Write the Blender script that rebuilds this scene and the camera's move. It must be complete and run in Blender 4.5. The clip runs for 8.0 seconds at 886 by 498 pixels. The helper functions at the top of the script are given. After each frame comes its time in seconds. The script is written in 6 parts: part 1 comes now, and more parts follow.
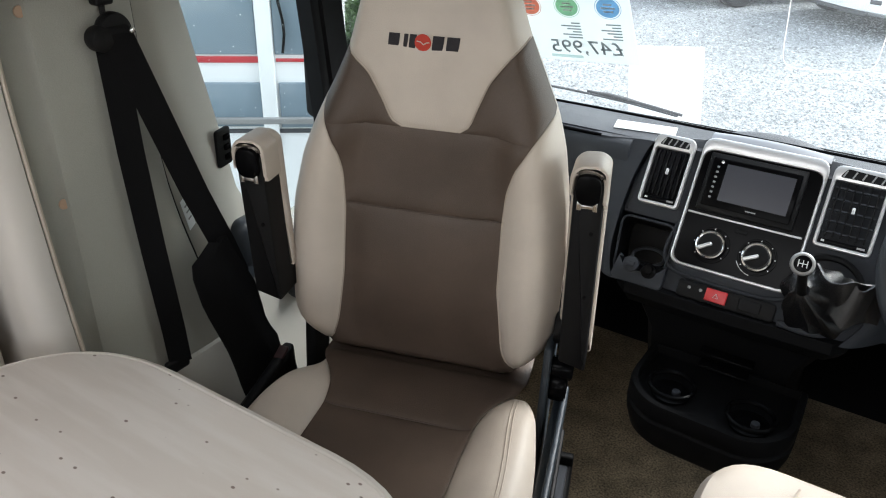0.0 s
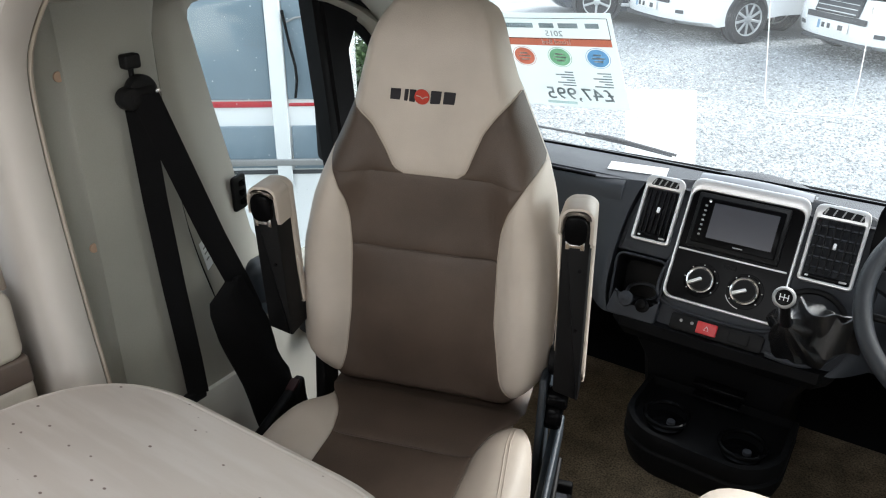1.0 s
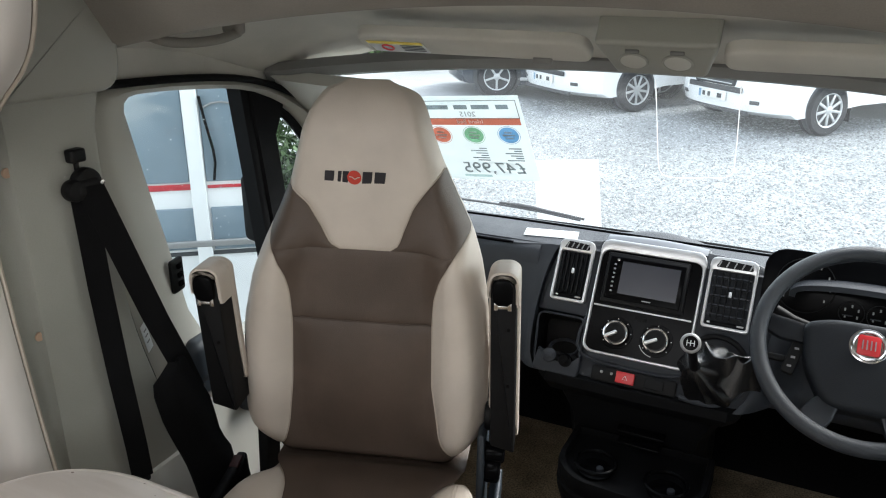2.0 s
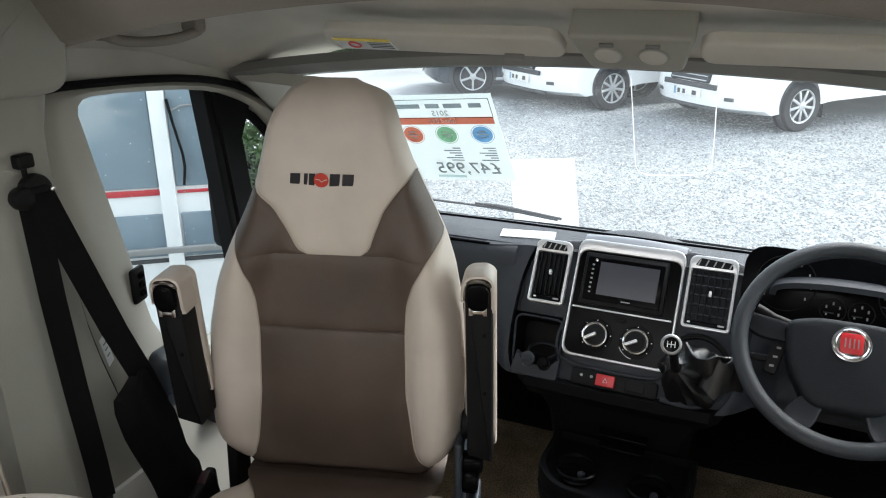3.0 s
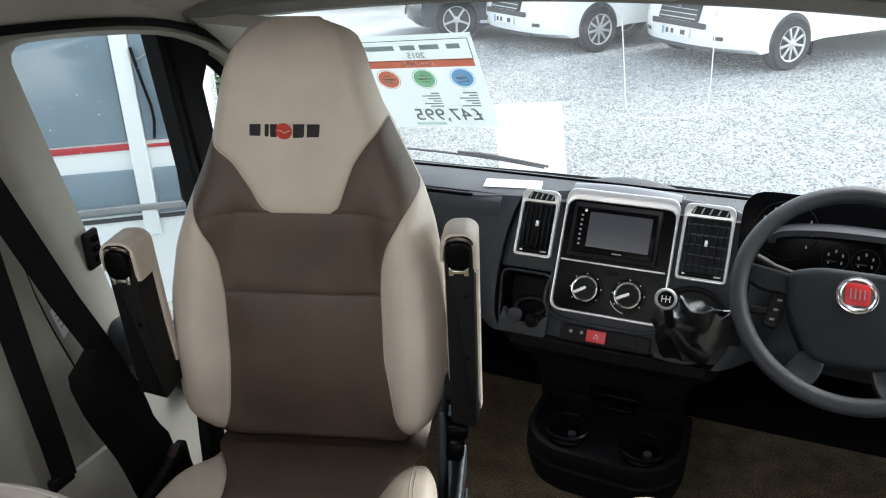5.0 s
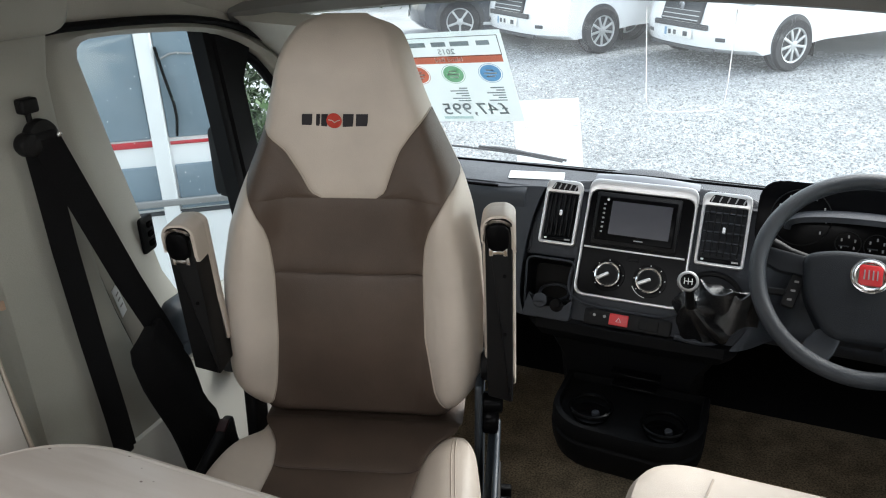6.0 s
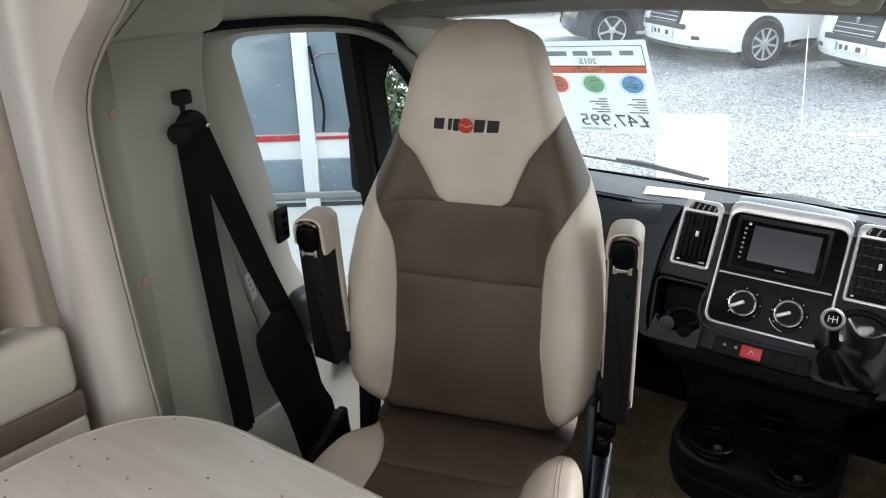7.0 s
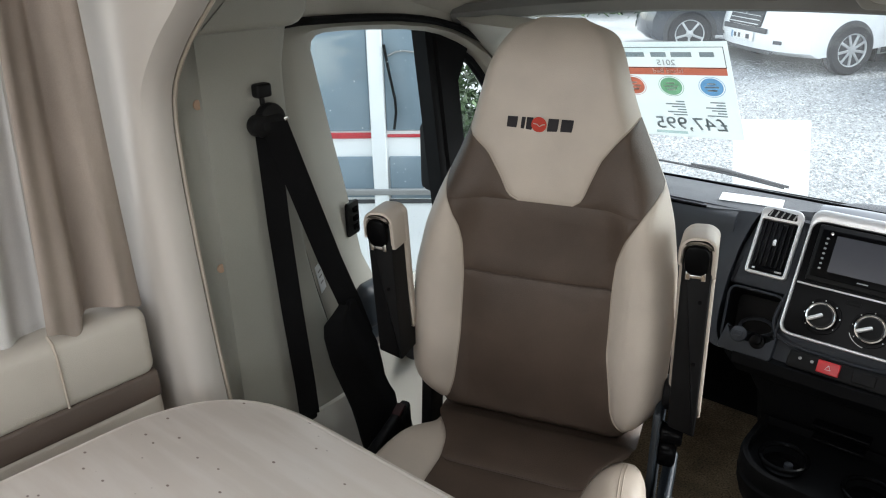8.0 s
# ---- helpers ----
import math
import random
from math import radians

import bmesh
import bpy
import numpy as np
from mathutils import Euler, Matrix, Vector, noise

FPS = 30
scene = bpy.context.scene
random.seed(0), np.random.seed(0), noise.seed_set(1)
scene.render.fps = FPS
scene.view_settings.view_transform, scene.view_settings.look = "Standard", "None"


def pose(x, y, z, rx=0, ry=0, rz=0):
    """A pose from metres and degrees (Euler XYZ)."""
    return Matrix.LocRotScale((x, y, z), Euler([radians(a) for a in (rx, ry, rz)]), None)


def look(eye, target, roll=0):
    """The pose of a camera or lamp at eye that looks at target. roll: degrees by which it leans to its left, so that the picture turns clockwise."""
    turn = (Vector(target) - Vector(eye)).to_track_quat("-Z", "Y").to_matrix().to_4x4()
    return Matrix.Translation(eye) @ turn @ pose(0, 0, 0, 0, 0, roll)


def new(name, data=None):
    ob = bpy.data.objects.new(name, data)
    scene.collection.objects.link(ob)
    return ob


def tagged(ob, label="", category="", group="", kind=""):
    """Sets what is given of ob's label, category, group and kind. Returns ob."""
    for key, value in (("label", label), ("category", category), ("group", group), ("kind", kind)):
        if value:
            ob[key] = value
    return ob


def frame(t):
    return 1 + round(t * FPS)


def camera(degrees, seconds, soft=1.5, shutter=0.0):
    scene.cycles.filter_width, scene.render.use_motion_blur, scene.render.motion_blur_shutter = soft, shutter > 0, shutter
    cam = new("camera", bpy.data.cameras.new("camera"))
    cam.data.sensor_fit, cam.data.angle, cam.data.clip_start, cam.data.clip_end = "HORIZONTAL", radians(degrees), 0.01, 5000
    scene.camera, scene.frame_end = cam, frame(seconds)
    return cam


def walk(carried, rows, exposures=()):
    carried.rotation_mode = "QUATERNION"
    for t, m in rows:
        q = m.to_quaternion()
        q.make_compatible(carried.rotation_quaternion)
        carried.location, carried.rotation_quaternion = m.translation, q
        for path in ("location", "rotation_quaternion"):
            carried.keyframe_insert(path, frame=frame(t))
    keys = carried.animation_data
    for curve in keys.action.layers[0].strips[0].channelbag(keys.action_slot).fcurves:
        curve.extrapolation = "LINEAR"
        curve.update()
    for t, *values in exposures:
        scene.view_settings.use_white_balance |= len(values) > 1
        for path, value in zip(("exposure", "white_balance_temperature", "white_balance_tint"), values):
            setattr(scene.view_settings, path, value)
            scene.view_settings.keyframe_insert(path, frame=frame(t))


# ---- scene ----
cam = camera(60.7, 8.0, soft=1.1)
METRES, EYE, TILT, LEAN, TURN = 0.62, 1.4, -28.36, -1.44, 32.35
ROWS = [
    (0.0, 0.0, 0.0, 0.0, 0.0, 0.0, 0.0),
    (0.3, 0.0492, -0.0284, -0.0157, 2.45, 0.56, -0.95),
    (0.5, 0.0605, -0.0563, -0.0065, 2.2, 0.45, -0.68),
    (0.7, 0.0718, -0.0809, -0.0021, 1.91, 0.93, -0.29),
    (1.0, 0.0365, -0.1397, 0.0054, 1.0, 2.66, 0.44),
    (1.5, -0.014, -0.2118, -0.0086, -2.27, 5.74, 2.63),
    (2.0, -0.0214, -0.2855, -0.0116, -5.13, 7.77, 4.19),
    (2.2, -0.0098, -0.2691, -0.0064, -5.88, 8.0, 4.63),
    (3.3, 0.0317, -0.1671, 0.0118, -6.79, 7.24, 5.8),
    (3.5, 0.0783, -0.1292, 0.015, -7.07, 6.6, 6.27),
    (4.0, 0.1256, -0.0558, 0.0352, -7.12, 4.85, 6.86),
    (4.2, 0.1232, -0.0423, 0.0475, -7.26, 4.17, 6.67),
    (5.3, -0.0007, -0.0832, 0.0291, -7.27, 3.68, 6.81),
    (5.5, -0.0443, -0.1077, 0.0231, -7.29, 3.67, 6.86),
    (6.0, -0.0686, -0.1636, -0.0084, -7.26, 3.88, 6.85),
    (6.5, -0.0289, -0.1538, -0.0094, -3.53, 4.39, 4.79),
    (7.0, -0.0362, -0.1467, -0.0004, 2.43, 4.97, 1.43),
    (7.5, -0.0548, -0.1272, 0.0055, 6.18, 5.06, -0.63),
    (8.0, -0.0468, -0.1465, -0.0108, 7.1, 5.09, -1.1),
]
walk(cam, [(t, pose(0.209, 0, EYE, TILT, LEAN, TURN) @ pose(METRES * x, METRES * y, METRES * z, 90 + pitch, roll, yaw)) for t, x, y, z, yaw, pitch, roll in ROWS], exposures=[(0.0, 2.25), (1.5, 2.23), (2.2, 2.15), (3.4, 2.12), (5.4, 2.10), (6.5, 2.12), (7.2, 2.17), (8.0, 2.17)])
# ---- world and light ----
world = bpy.data.worlds.new("overcast_sky")
scene.world = world
world.use_nodes = True
wn = world.node_tree
sky = wn.nodes.new("ShaderNodeTexSky")
sky.sky_type, sky.sun_disc = "NISHITA", False
sky.sun_elevation, sky.sun_rotation = radians(42), radians(35)
sky.dust_density, sky.air_density = 1.0, 1.2
pale = wn.nodes.new("ShaderNodeHueSaturation")
pale.inputs["Saturation"].default_value = 0.35
wn.links.new(sky.outputs["Color"], pale.inputs["Color"])
wn.links.new(pale.outputs["Color"], wn.nodes["Background"].inputs["Color"])
wn.nodes["Background"].inputs["Strength"].default_value = 0.15

sun_data = bpy.data.lights.new("sun", "SUN")
sun_data.energy, sun_data.angle, sun_data.color = 1.4, radians(25), (1.0, 0.985, 0.96)
sun = new("sun", sun_data)
sun.matrix_world = look((0, 0, 0), (-0.42, -0.62, -0.75))


def fill_light(name, m, width, height, power):
    data = bpy.data.lights.new(name, "AREA")
    data.shape, data.size, data.size_y, data.energy, data.color = "RECTANGLE", width, height, power, (1.0, 0.982, 0.955)
    new(name, data).matrix_world = m


# Unseen area lamps added to brighten the interior, set in assumed openings.
fill_light("roof_fill", look((-0.1, -0.55, 2.03), (-0.1, -0.55, 0)), 0.9, 0.6, 1.8)
fill_light("side_fill", look((0.93, -0.75, 1.35), (-0.6, -0.2, 1.0)), 0.9, 0.55, 0.35)
fill_light("driver_side_fill", look((0.86, 1.12, 0.98), (-0.6, 0.85, 0.75)), 0.42, 0.42, 0.12)
fill_light("rear_fill", look((0.0, -2.33, 1.45), (0.0, 0, 1.0)), 1.2, 0.7, 1.45)


# ---- materials ----
def material(name, colour, rough=0.5, metal=0.0, grain=0.0, grain_size=200.0, vary=0.06, vary_size=6.0, bump=0.0, spec=0.5, coat=0.0, colour2=None, per_object=0.0):
    """A surface with colour variation at two scales and a fine relief."""
    m = bpy.data.materials.new(name)
    m.use_nodes = True
    nt = m.node_tree
    b = nt.nodes["Principled BSDF"]
    b.inputs["Roughness"].default_value, b.inputs["Metallic"].default_value = rough, metal
    b.inputs["Specular IOR Level"].default_value, b.inputs["Coat Weight"].default_value = spec, coat
    tc = nt.nodes.new("ShaderNodeTexCoord")
    big = nt.nodes.new("ShaderNodeTexNoise")
    big.inputs["Scale"].default_value, big.inputs["Detail"].default_value = vary_size, 4
    nt.links.new(tc.outputs["Object"], big.inputs["Vector"])
    fine = nt.nodes.new("ShaderNodeTexNoise")
    fine.inputs["Scale"].default_value, fine.inputs["Detail"].default_value = grain_size, 3
    nt.links.new(tc.outputs["Object"], fine.inputs["Vector"])
    mix = nt.nodes.new("ShaderNodeMix")
    mix.data_type = "RGBA"
    c2 = colour2 or tuple(max(0.0, c * (1 - 2.2 * vary)) for c in colour)
    c1 = colour if colour2 else tuple(min(1.0, c * (1 + vary)) for c in colour)
    mix.inputs["A"].default_value, mix.inputs["B"].default_value = (*c1, 1), (*c2, 1)
    ramp = nt.nodes.new("ShaderNodeMapRange")
    ramp.inputs["From Min"].default_value, ramp.inputs["From Max"].default_value = 0.35, 0.7
    nt.links.new(big.outputs["Fac"], ramp.inputs["Value"])
    nt.links.new(ramp.outputs["Result"], mix.inputs["Factor"])
    out = mix.outputs["Result"]
    if grain:
        g = nt.nodes.new("ShaderNodeMix")
        g.data_type, g.blend_type = "RGBA", "MULTIPLY"
        g.inputs["Factor"].default_value = grain
        nt.links.new(out, g.inputs["A"])
        gr = nt.nodes.new("ShaderNodeMapRange")
        gr.inputs["From Min"].default_value, gr.inputs["From Max"].default_value = 0.3, 0.65
        nt.links.new(fine.outputs["Fac"], gr.inputs["Value"])
        nt.links.new(gr.outputs["Result"], g.inputs["B"])
        out = g.outputs["Result"]
    if per_object:
        oi = nt.nodes.new("ShaderNodeObjectInfo")
        hs = nt.nodes.new("ShaderNodeHueSaturation")
        mr = nt.nodes.new("ShaderNodeMapRange")
        mr.inputs["To Min"].default_value, mr.inputs["To Max"].default_value = 1 - per_object, 1 + per_object
        nt.links.new(oi.outputs["Random"], mr.inputs["Value"])
        nt.links.new(mr.outputs["Result"], hs.inputs["Value"])
        nt.links.new(out, hs.inputs["Color"])
        out = hs.outputs["Color"]
    nt.links.new(out, b.inputs["Base Color"])
    rr = nt.nodes.new("ShaderNodeMapRange")
    rr.inputs["To Min"].default_value, rr.inputs["To Max"].default_value = max(0.02, rough - 0.08), min(1.0, rough + 0.08)
    nt.links.new(big.outputs["Fac"], rr.inputs["Value"])
    nt.links.new(rr.outputs["Result"], b.inputs["Roughness"])
    if bump:
        bp = nt.nodes.new("ShaderNodeBump")
        bp.inputs["Strength"].default_value, bp.inputs["Distance"].default_value = bump, 0.002
        nt.links.new(fine.outputs["Fac"], bp.inputs["Height"])
        nt.links.new(bp.outputs["Normal"], b.inputs["Normal"])
    return m


def glass(name, tint=(1, 1, 1), gloss=1.0, veil=0.0):
    """A thin pane: clear, with the mirror gloss of glass."""
    m = bpy.data.materials.new(name)
    m.use_nodes = True
    nt = m.node_tree
    nt.nodes.remove(nt.nodes["Principled BSDF"])
    clear, shiny, mix, fr, power, gain = (nt.nodes.new(n) for n in ("ShaderNodeBsdfTransparent", "ShaderNodeBsdfGlossy", "ShaderNodeMixShader", "ShaderNodeLayerWeight", "ShaderNodeMath", "ShaderNodeMath"))
    clear.inputs["Color"].default_value = (*tint, 1)
    shiny.inputs["Roughness"].default_value = 0.01
    power.operation, power.inputs[1].default_value = "POWER", 4.0
    gain.operation, gain.inputs[1].default_value, gain.inputs[2].default_value = "MULTIPLY_ADD", 0.35 * gloss, 0.02 * gloss
    nt.links.new(fr.outputs["Facing"], power.inputs[0])
    nt.links.new(power.outputs["Value"], gain.inputs[0])
    nt.links.new(gain.outputs["Value"], mix.inputs["Fac"])
    nt.links.new(clear.outputs["BSDF"], mix.inputs[1])
    nt.links.new(shiny.outputs["BSDF"], mix.inputs[2])
    out = mix.outputs["Shader"]
    if veil:
        # a faint pale film, uneven over the pane, puts in the glare's haze
        film, over, tc, blot, amount = (nt.nodes.new(n) for n in ("ShaderNodeBsdfTranslucent", "ShaderNodeMixShader", "ShaderNodeTexCoord", "ShaderNodeTexNoise", "ShaderNodeMapRange"))
        film.inputs["Color"].default_value = (0.92, 0.95, 0.97, 1)
        blot.inputs["Scale"].default_value, blot.inputs["Detail"].default_value = 5.0, 6
        amount.inputs["To Min"].default_value, amount.inputs["To Max"].default_value = veil * 0.5, veil * 1.5
        nt.links.new(tc.outputs["Object"], blot.inputs["Vector"])
        nt.links.new(blot.outputs["Fac"], amount.inputs["Value"])
        nt.links.new(amount.outputs["Result"], over.inputs["Fac"])
        nt.links.new(out, over.inputs[1])
        nt.links.new(film.outputs["BSDF"], over.inputs[2])
        out = over.outputs["Shader"]
    nt.links.new(out, nt.nodes["Material Output"].inputs["Surface"])
    return m


def thin_paper(name, colour):
    """Paper: light from behind shows through it."""
    m = material(name, colour, 0.6, vary=0.02)
    nt = m.node_tree
    glow, mix = nt.nodes.new("ShaderNodeBsdfTranslucent"), nt.nodes.new("ShaderNodeMixShader")
    glow.inputs["Color"].default_value = (*colour, 1)
    mix.inputs["Fac"].default_value = 0.55
    nt.links.new(nt.nodes["Principled BSDF"].outputs["BSDF"], mix.inputs[1])
    nt.links.new(glow.outputs["BSDF"], mix.inputs[2])
    nt.links.new(mix.outputs["Shader"], nt.nodes["Material Output"].inputs["Surface"])
    return m


def ink_film(name, tint):
    """Printing ink: a clear tinted film over the paper."""
    m = bpy.data.materials.new(name)
    m.use_nodes = True
    nt = m.node_tree
    nt.nodes.remove(nt.nodes["Principled BSDF"])
    film = nt.nodes.new("ShaderNodeBsdfTransparent")
    film.inputs["Color"].default_value = (*(c ** 0.5 for c in tint), 1)
    nt.links.new(film.outputs["BSDF"], nt.nodes["Material Output"].inputs["Surface"])
    return m


CREAM = material("cream_leatherette", (0.505, 0.443, 0.380), 0.48, bump=0.25, grain_size=700, vary=0.05, vary_size=9)
BROWN = material("brown_leatherette", (0.086, 0.0615, 0.047), 0.52, spec=0.35, bump=0.3, grain_size=700, vary=0.08, vary_size=9, grain=0.15)
BROWN_SEAM = material("brown_seam", (0.07, 0.05, 0.04), 0.7)
CREAM_SEAM = material("cream_seam", (0.42, 0.36, 0.30), 0.6)
THREAD_RED = material("red_embroidery", (0.55, 0.05, 0.03), 0.7, bump=0.5, grain_size=1500)
THREAD_BLACK = material("black_embroidery", (0.018, 0.016, 0.02), 0.7, bump=0.5, grain_size=1500)
BLACK = material("black_plastic", (0.006, 0.006, 0.0065), 0.5, spec=0.16, bump=0.3, grain_size=900, vary=0.1, grain=0.2)
BLACK_GLOSS = material("gloss_black_plastic", (0.003, 0.003, 0.0034), 0.22, vary=0.1, spec=0.05)
DASH = material("charcoal_dash_plastic", (0.025, 0.029, 0.037), 0.5, spec=0.45, bump=0.6, grain_size=1100, vary=0.08, grain=0.25)
DASH_TOP = material("soft_dash_top", (0.030, 0.033, 0.040), 0.55, spec=0.3, bump=0.6, grain_size=900, vary=0.08)
SILVER = material("satin_silver_trim", (0.72, 0.72, 0.72), 0.36, metal=0.7, vary=0.03, grain=0.08, grain_size=900)
CHROME = material("chrome", (0.75, 0.75, 0.76), 0.12, metal=1.0, vary=0.02)
WEBBING = material("black_webbing", (0.0055, 0.0055, 0.006), 0.85, spec=0.1, bump=0.8, grain_size=1400, vary=0.12)
GREY_TRIM = material("grey_green_trim", (0.288, 0.286, 0.254), 0.55, bump=0.25, grain_size=600, vary=0.06, vary_size=3, grain=0.06)
LIGHT_TRIM = material("pale_grey_trim", (0.45, 0.44, 0.40), 0.5, bump=0.25, grain_size=600, vary=0.05, vary_size=3)
HEADLINER = material("headliner_fabric", (0.50, 0.48, 0.43), 0.9, bump=0.5, grain_size=900, vary=0.06, grain=0.1)
FASCIA = material("taupe_vinyl_fascia", (0.22, 0.202, 0.178), 0.7, bump=0.12, grain_size=500, vary=0.06, grain=0.1)
HEADER_GREY = material("dark_grey_header", (0.18, 0.178, 0.172), 0.75, bump=0.3, grain_size=700, vary=0.08)
WHITE_PANEL = material("off_white_laminate", (0.49, 0.46, 0.425), 0.38, vary=0.03, vary_size=2, bump=0.05, grain_size=400)
WALL = material("hab_wall_board", (0.62, 0.585, 0.54), 0.5, vary=0.04, vary_size=2)
RUBBER = material("black_rubber", (0.005, 0.005, 0.0055), 0.7, vary=0.1, spec=0.12)
CURTAIN = material("taupe_curtain_cloth", (0.42, 0.355, 0.305), 0.9, bump=0.9, grain_size=900, vary=0.06, grain=0.15)
NET = material("white_net_cloth", (0.62, 0.61, 0.595), 0.85, bump=0.8, grain_size=900, vary=0.04, grain=0.1)
NET_STRIPE = material("beige_net_stripe", (0.48, 0.40, 0.33), 0.85, bump=0.8, grain_size=900, vary=0.05)
BENCH = material("bench_cream_vinyl", (0.48, 0.445, 0.39), 0.45, bump=0.25, grain_size=700, vary=0.05)
BENCH_DARK = material("bench_brown_band", (0.10, 0.075, 0.062), 0.5, bump=0.25, grain_size=700)
CARPET = material("tan_carpet", (0.44, 0.345, 0.23), 0.98, bump=1.0, grain_size=190, vary=0.16, vary_size=14, grain=0.75)
PAPER = thin_paper("white_paper", (0.84, 0.85, 0.86))
MARK = material("white_mark", (0.75, 0.76, 0.77), 0.5)
SIGN_PAPER = thin_paper("sign_paper", (0.71, 0.75, 0.755))
INK_RED = ink_film("red_ink", (0.66, 0.20, 0.13))
INK_GREEN = ink_film("green_ink", (0.26, 0.50, 0.30))
INK_BLUE = ink_film("blue_ink", (0.20, 0.40, 0.64))
INK_BLACK = ink_film("grey_ink", (0.15, 0.165, 0.175))
INK_PALE = ink_film("pale_grey_ink", (0.30, 0.33, 0.345))
INK_TEAL = ink_film("pale_teal_ink", (0.62, 0.74, 0.73))
FRAME_TRIM = material("taupe_grey_frame_trim", (0.36, 0.35, 0.31), 0.55, bump=0.25, grain_size=600, vary=0.05, vary_size=3)
PAD_GREY = material("blue_grey_soft_plastic", (0.026, 0.034, 0.043), 0.4, spec=0.5, bump=0.3, grain_size=900, vary=0.08)
LOW_BLACK = material("black_lower_console", (0.0046, 0.0047, 0.0052), 0.6, spec=0.09, bump=0.3, grain_size=900, vary=0.1)
POST_BLACK = material("matt_black_post", (0.0048, 0.0048, 0.0055), 0.75, spec=0.09, vary=0.1)
LABEL_YELLOW = material("yellow_label", (0.75, 0.58, 0.08), 0.5)
HAZARD_RED = material("red_button", (0.55, 0.025, 0.03), 0.35)
SCREEN = material("grey_screen", (0.055, 0.056, 0.066), 0.16, vary=0.04)
GEAR_GREY = material("gear_knob_grey", (0.30, 0.30, 0.30), 0.35, metal=0.3)
LEATHER = material("gaiter_leather", (0.008, 0.008, 0.009), 0.22, spec=0.75, bump=0.6, grain_size=500, vary=0.1)
CLEAR = glass("clear_glass", (0.93, 0.97, 0.96), 0.6)
HAZED = glass("hazed_windscreen_glass", (0.95, 0.98, 0.975), 0.6, 0.011)
GRAVEL = material("pale_gravel", (0.36, 0.372, 0.378), 0.9, vary=0.12, vary_size=0.6, grain=0.45, grain_size=60, bump=0.8)
WHITE_PAINT = material("white_vehicle_paint", (0.80, 0.81, 0.82), 0.25, vary=0.02, coat=0.6)
GREY_PAINT = material("dark_grey_car_paint", (0.045, 0.052, 0.064), 0.25, vary=0.05, coat=0.6)
BLUE_GLASS = material("blue_grey_tinted_window", (0.195, 0.25, 0.295), 0.10, vary=0.1, vary_size=2)
RED_STRIPE = material("red_vehicle_stripe", (0.45, 0.03, 0.04), 0.4)
TYRE = material("tyre_rubber", (0.025, 0.025, 0.027), 0.85, bump=0.5, grain_size=80)
ALLOY = material("alloy_wheel", (0.55, 0.56, 0.57), 0.35, metal=0.6)
DARK_PLASTIC = material("dark_vehicle_plastic", (0.05, 0.052, 0.056), 0.6)
PLATE = material("pale_number_plate", (0.72, 0.72, 0.70), 0.5)
LAMP_GLASS = material("headlamp_lens", (0.60, 0.62, 0.64), 0.1, metal=0.3)
OUTLINE_GLINT = thin_paper("outline_glint_film", (0.9, 0.9, 0.9))
WATER = material("water_drop", (0.75, 0.78, 0.8), 0.1, vary=0.02)
LEAF = material("hedge_leaf", (0.05, 0.09, 0.03), 0.7, vary=0.4, vary_size=4, per_object=0.15)


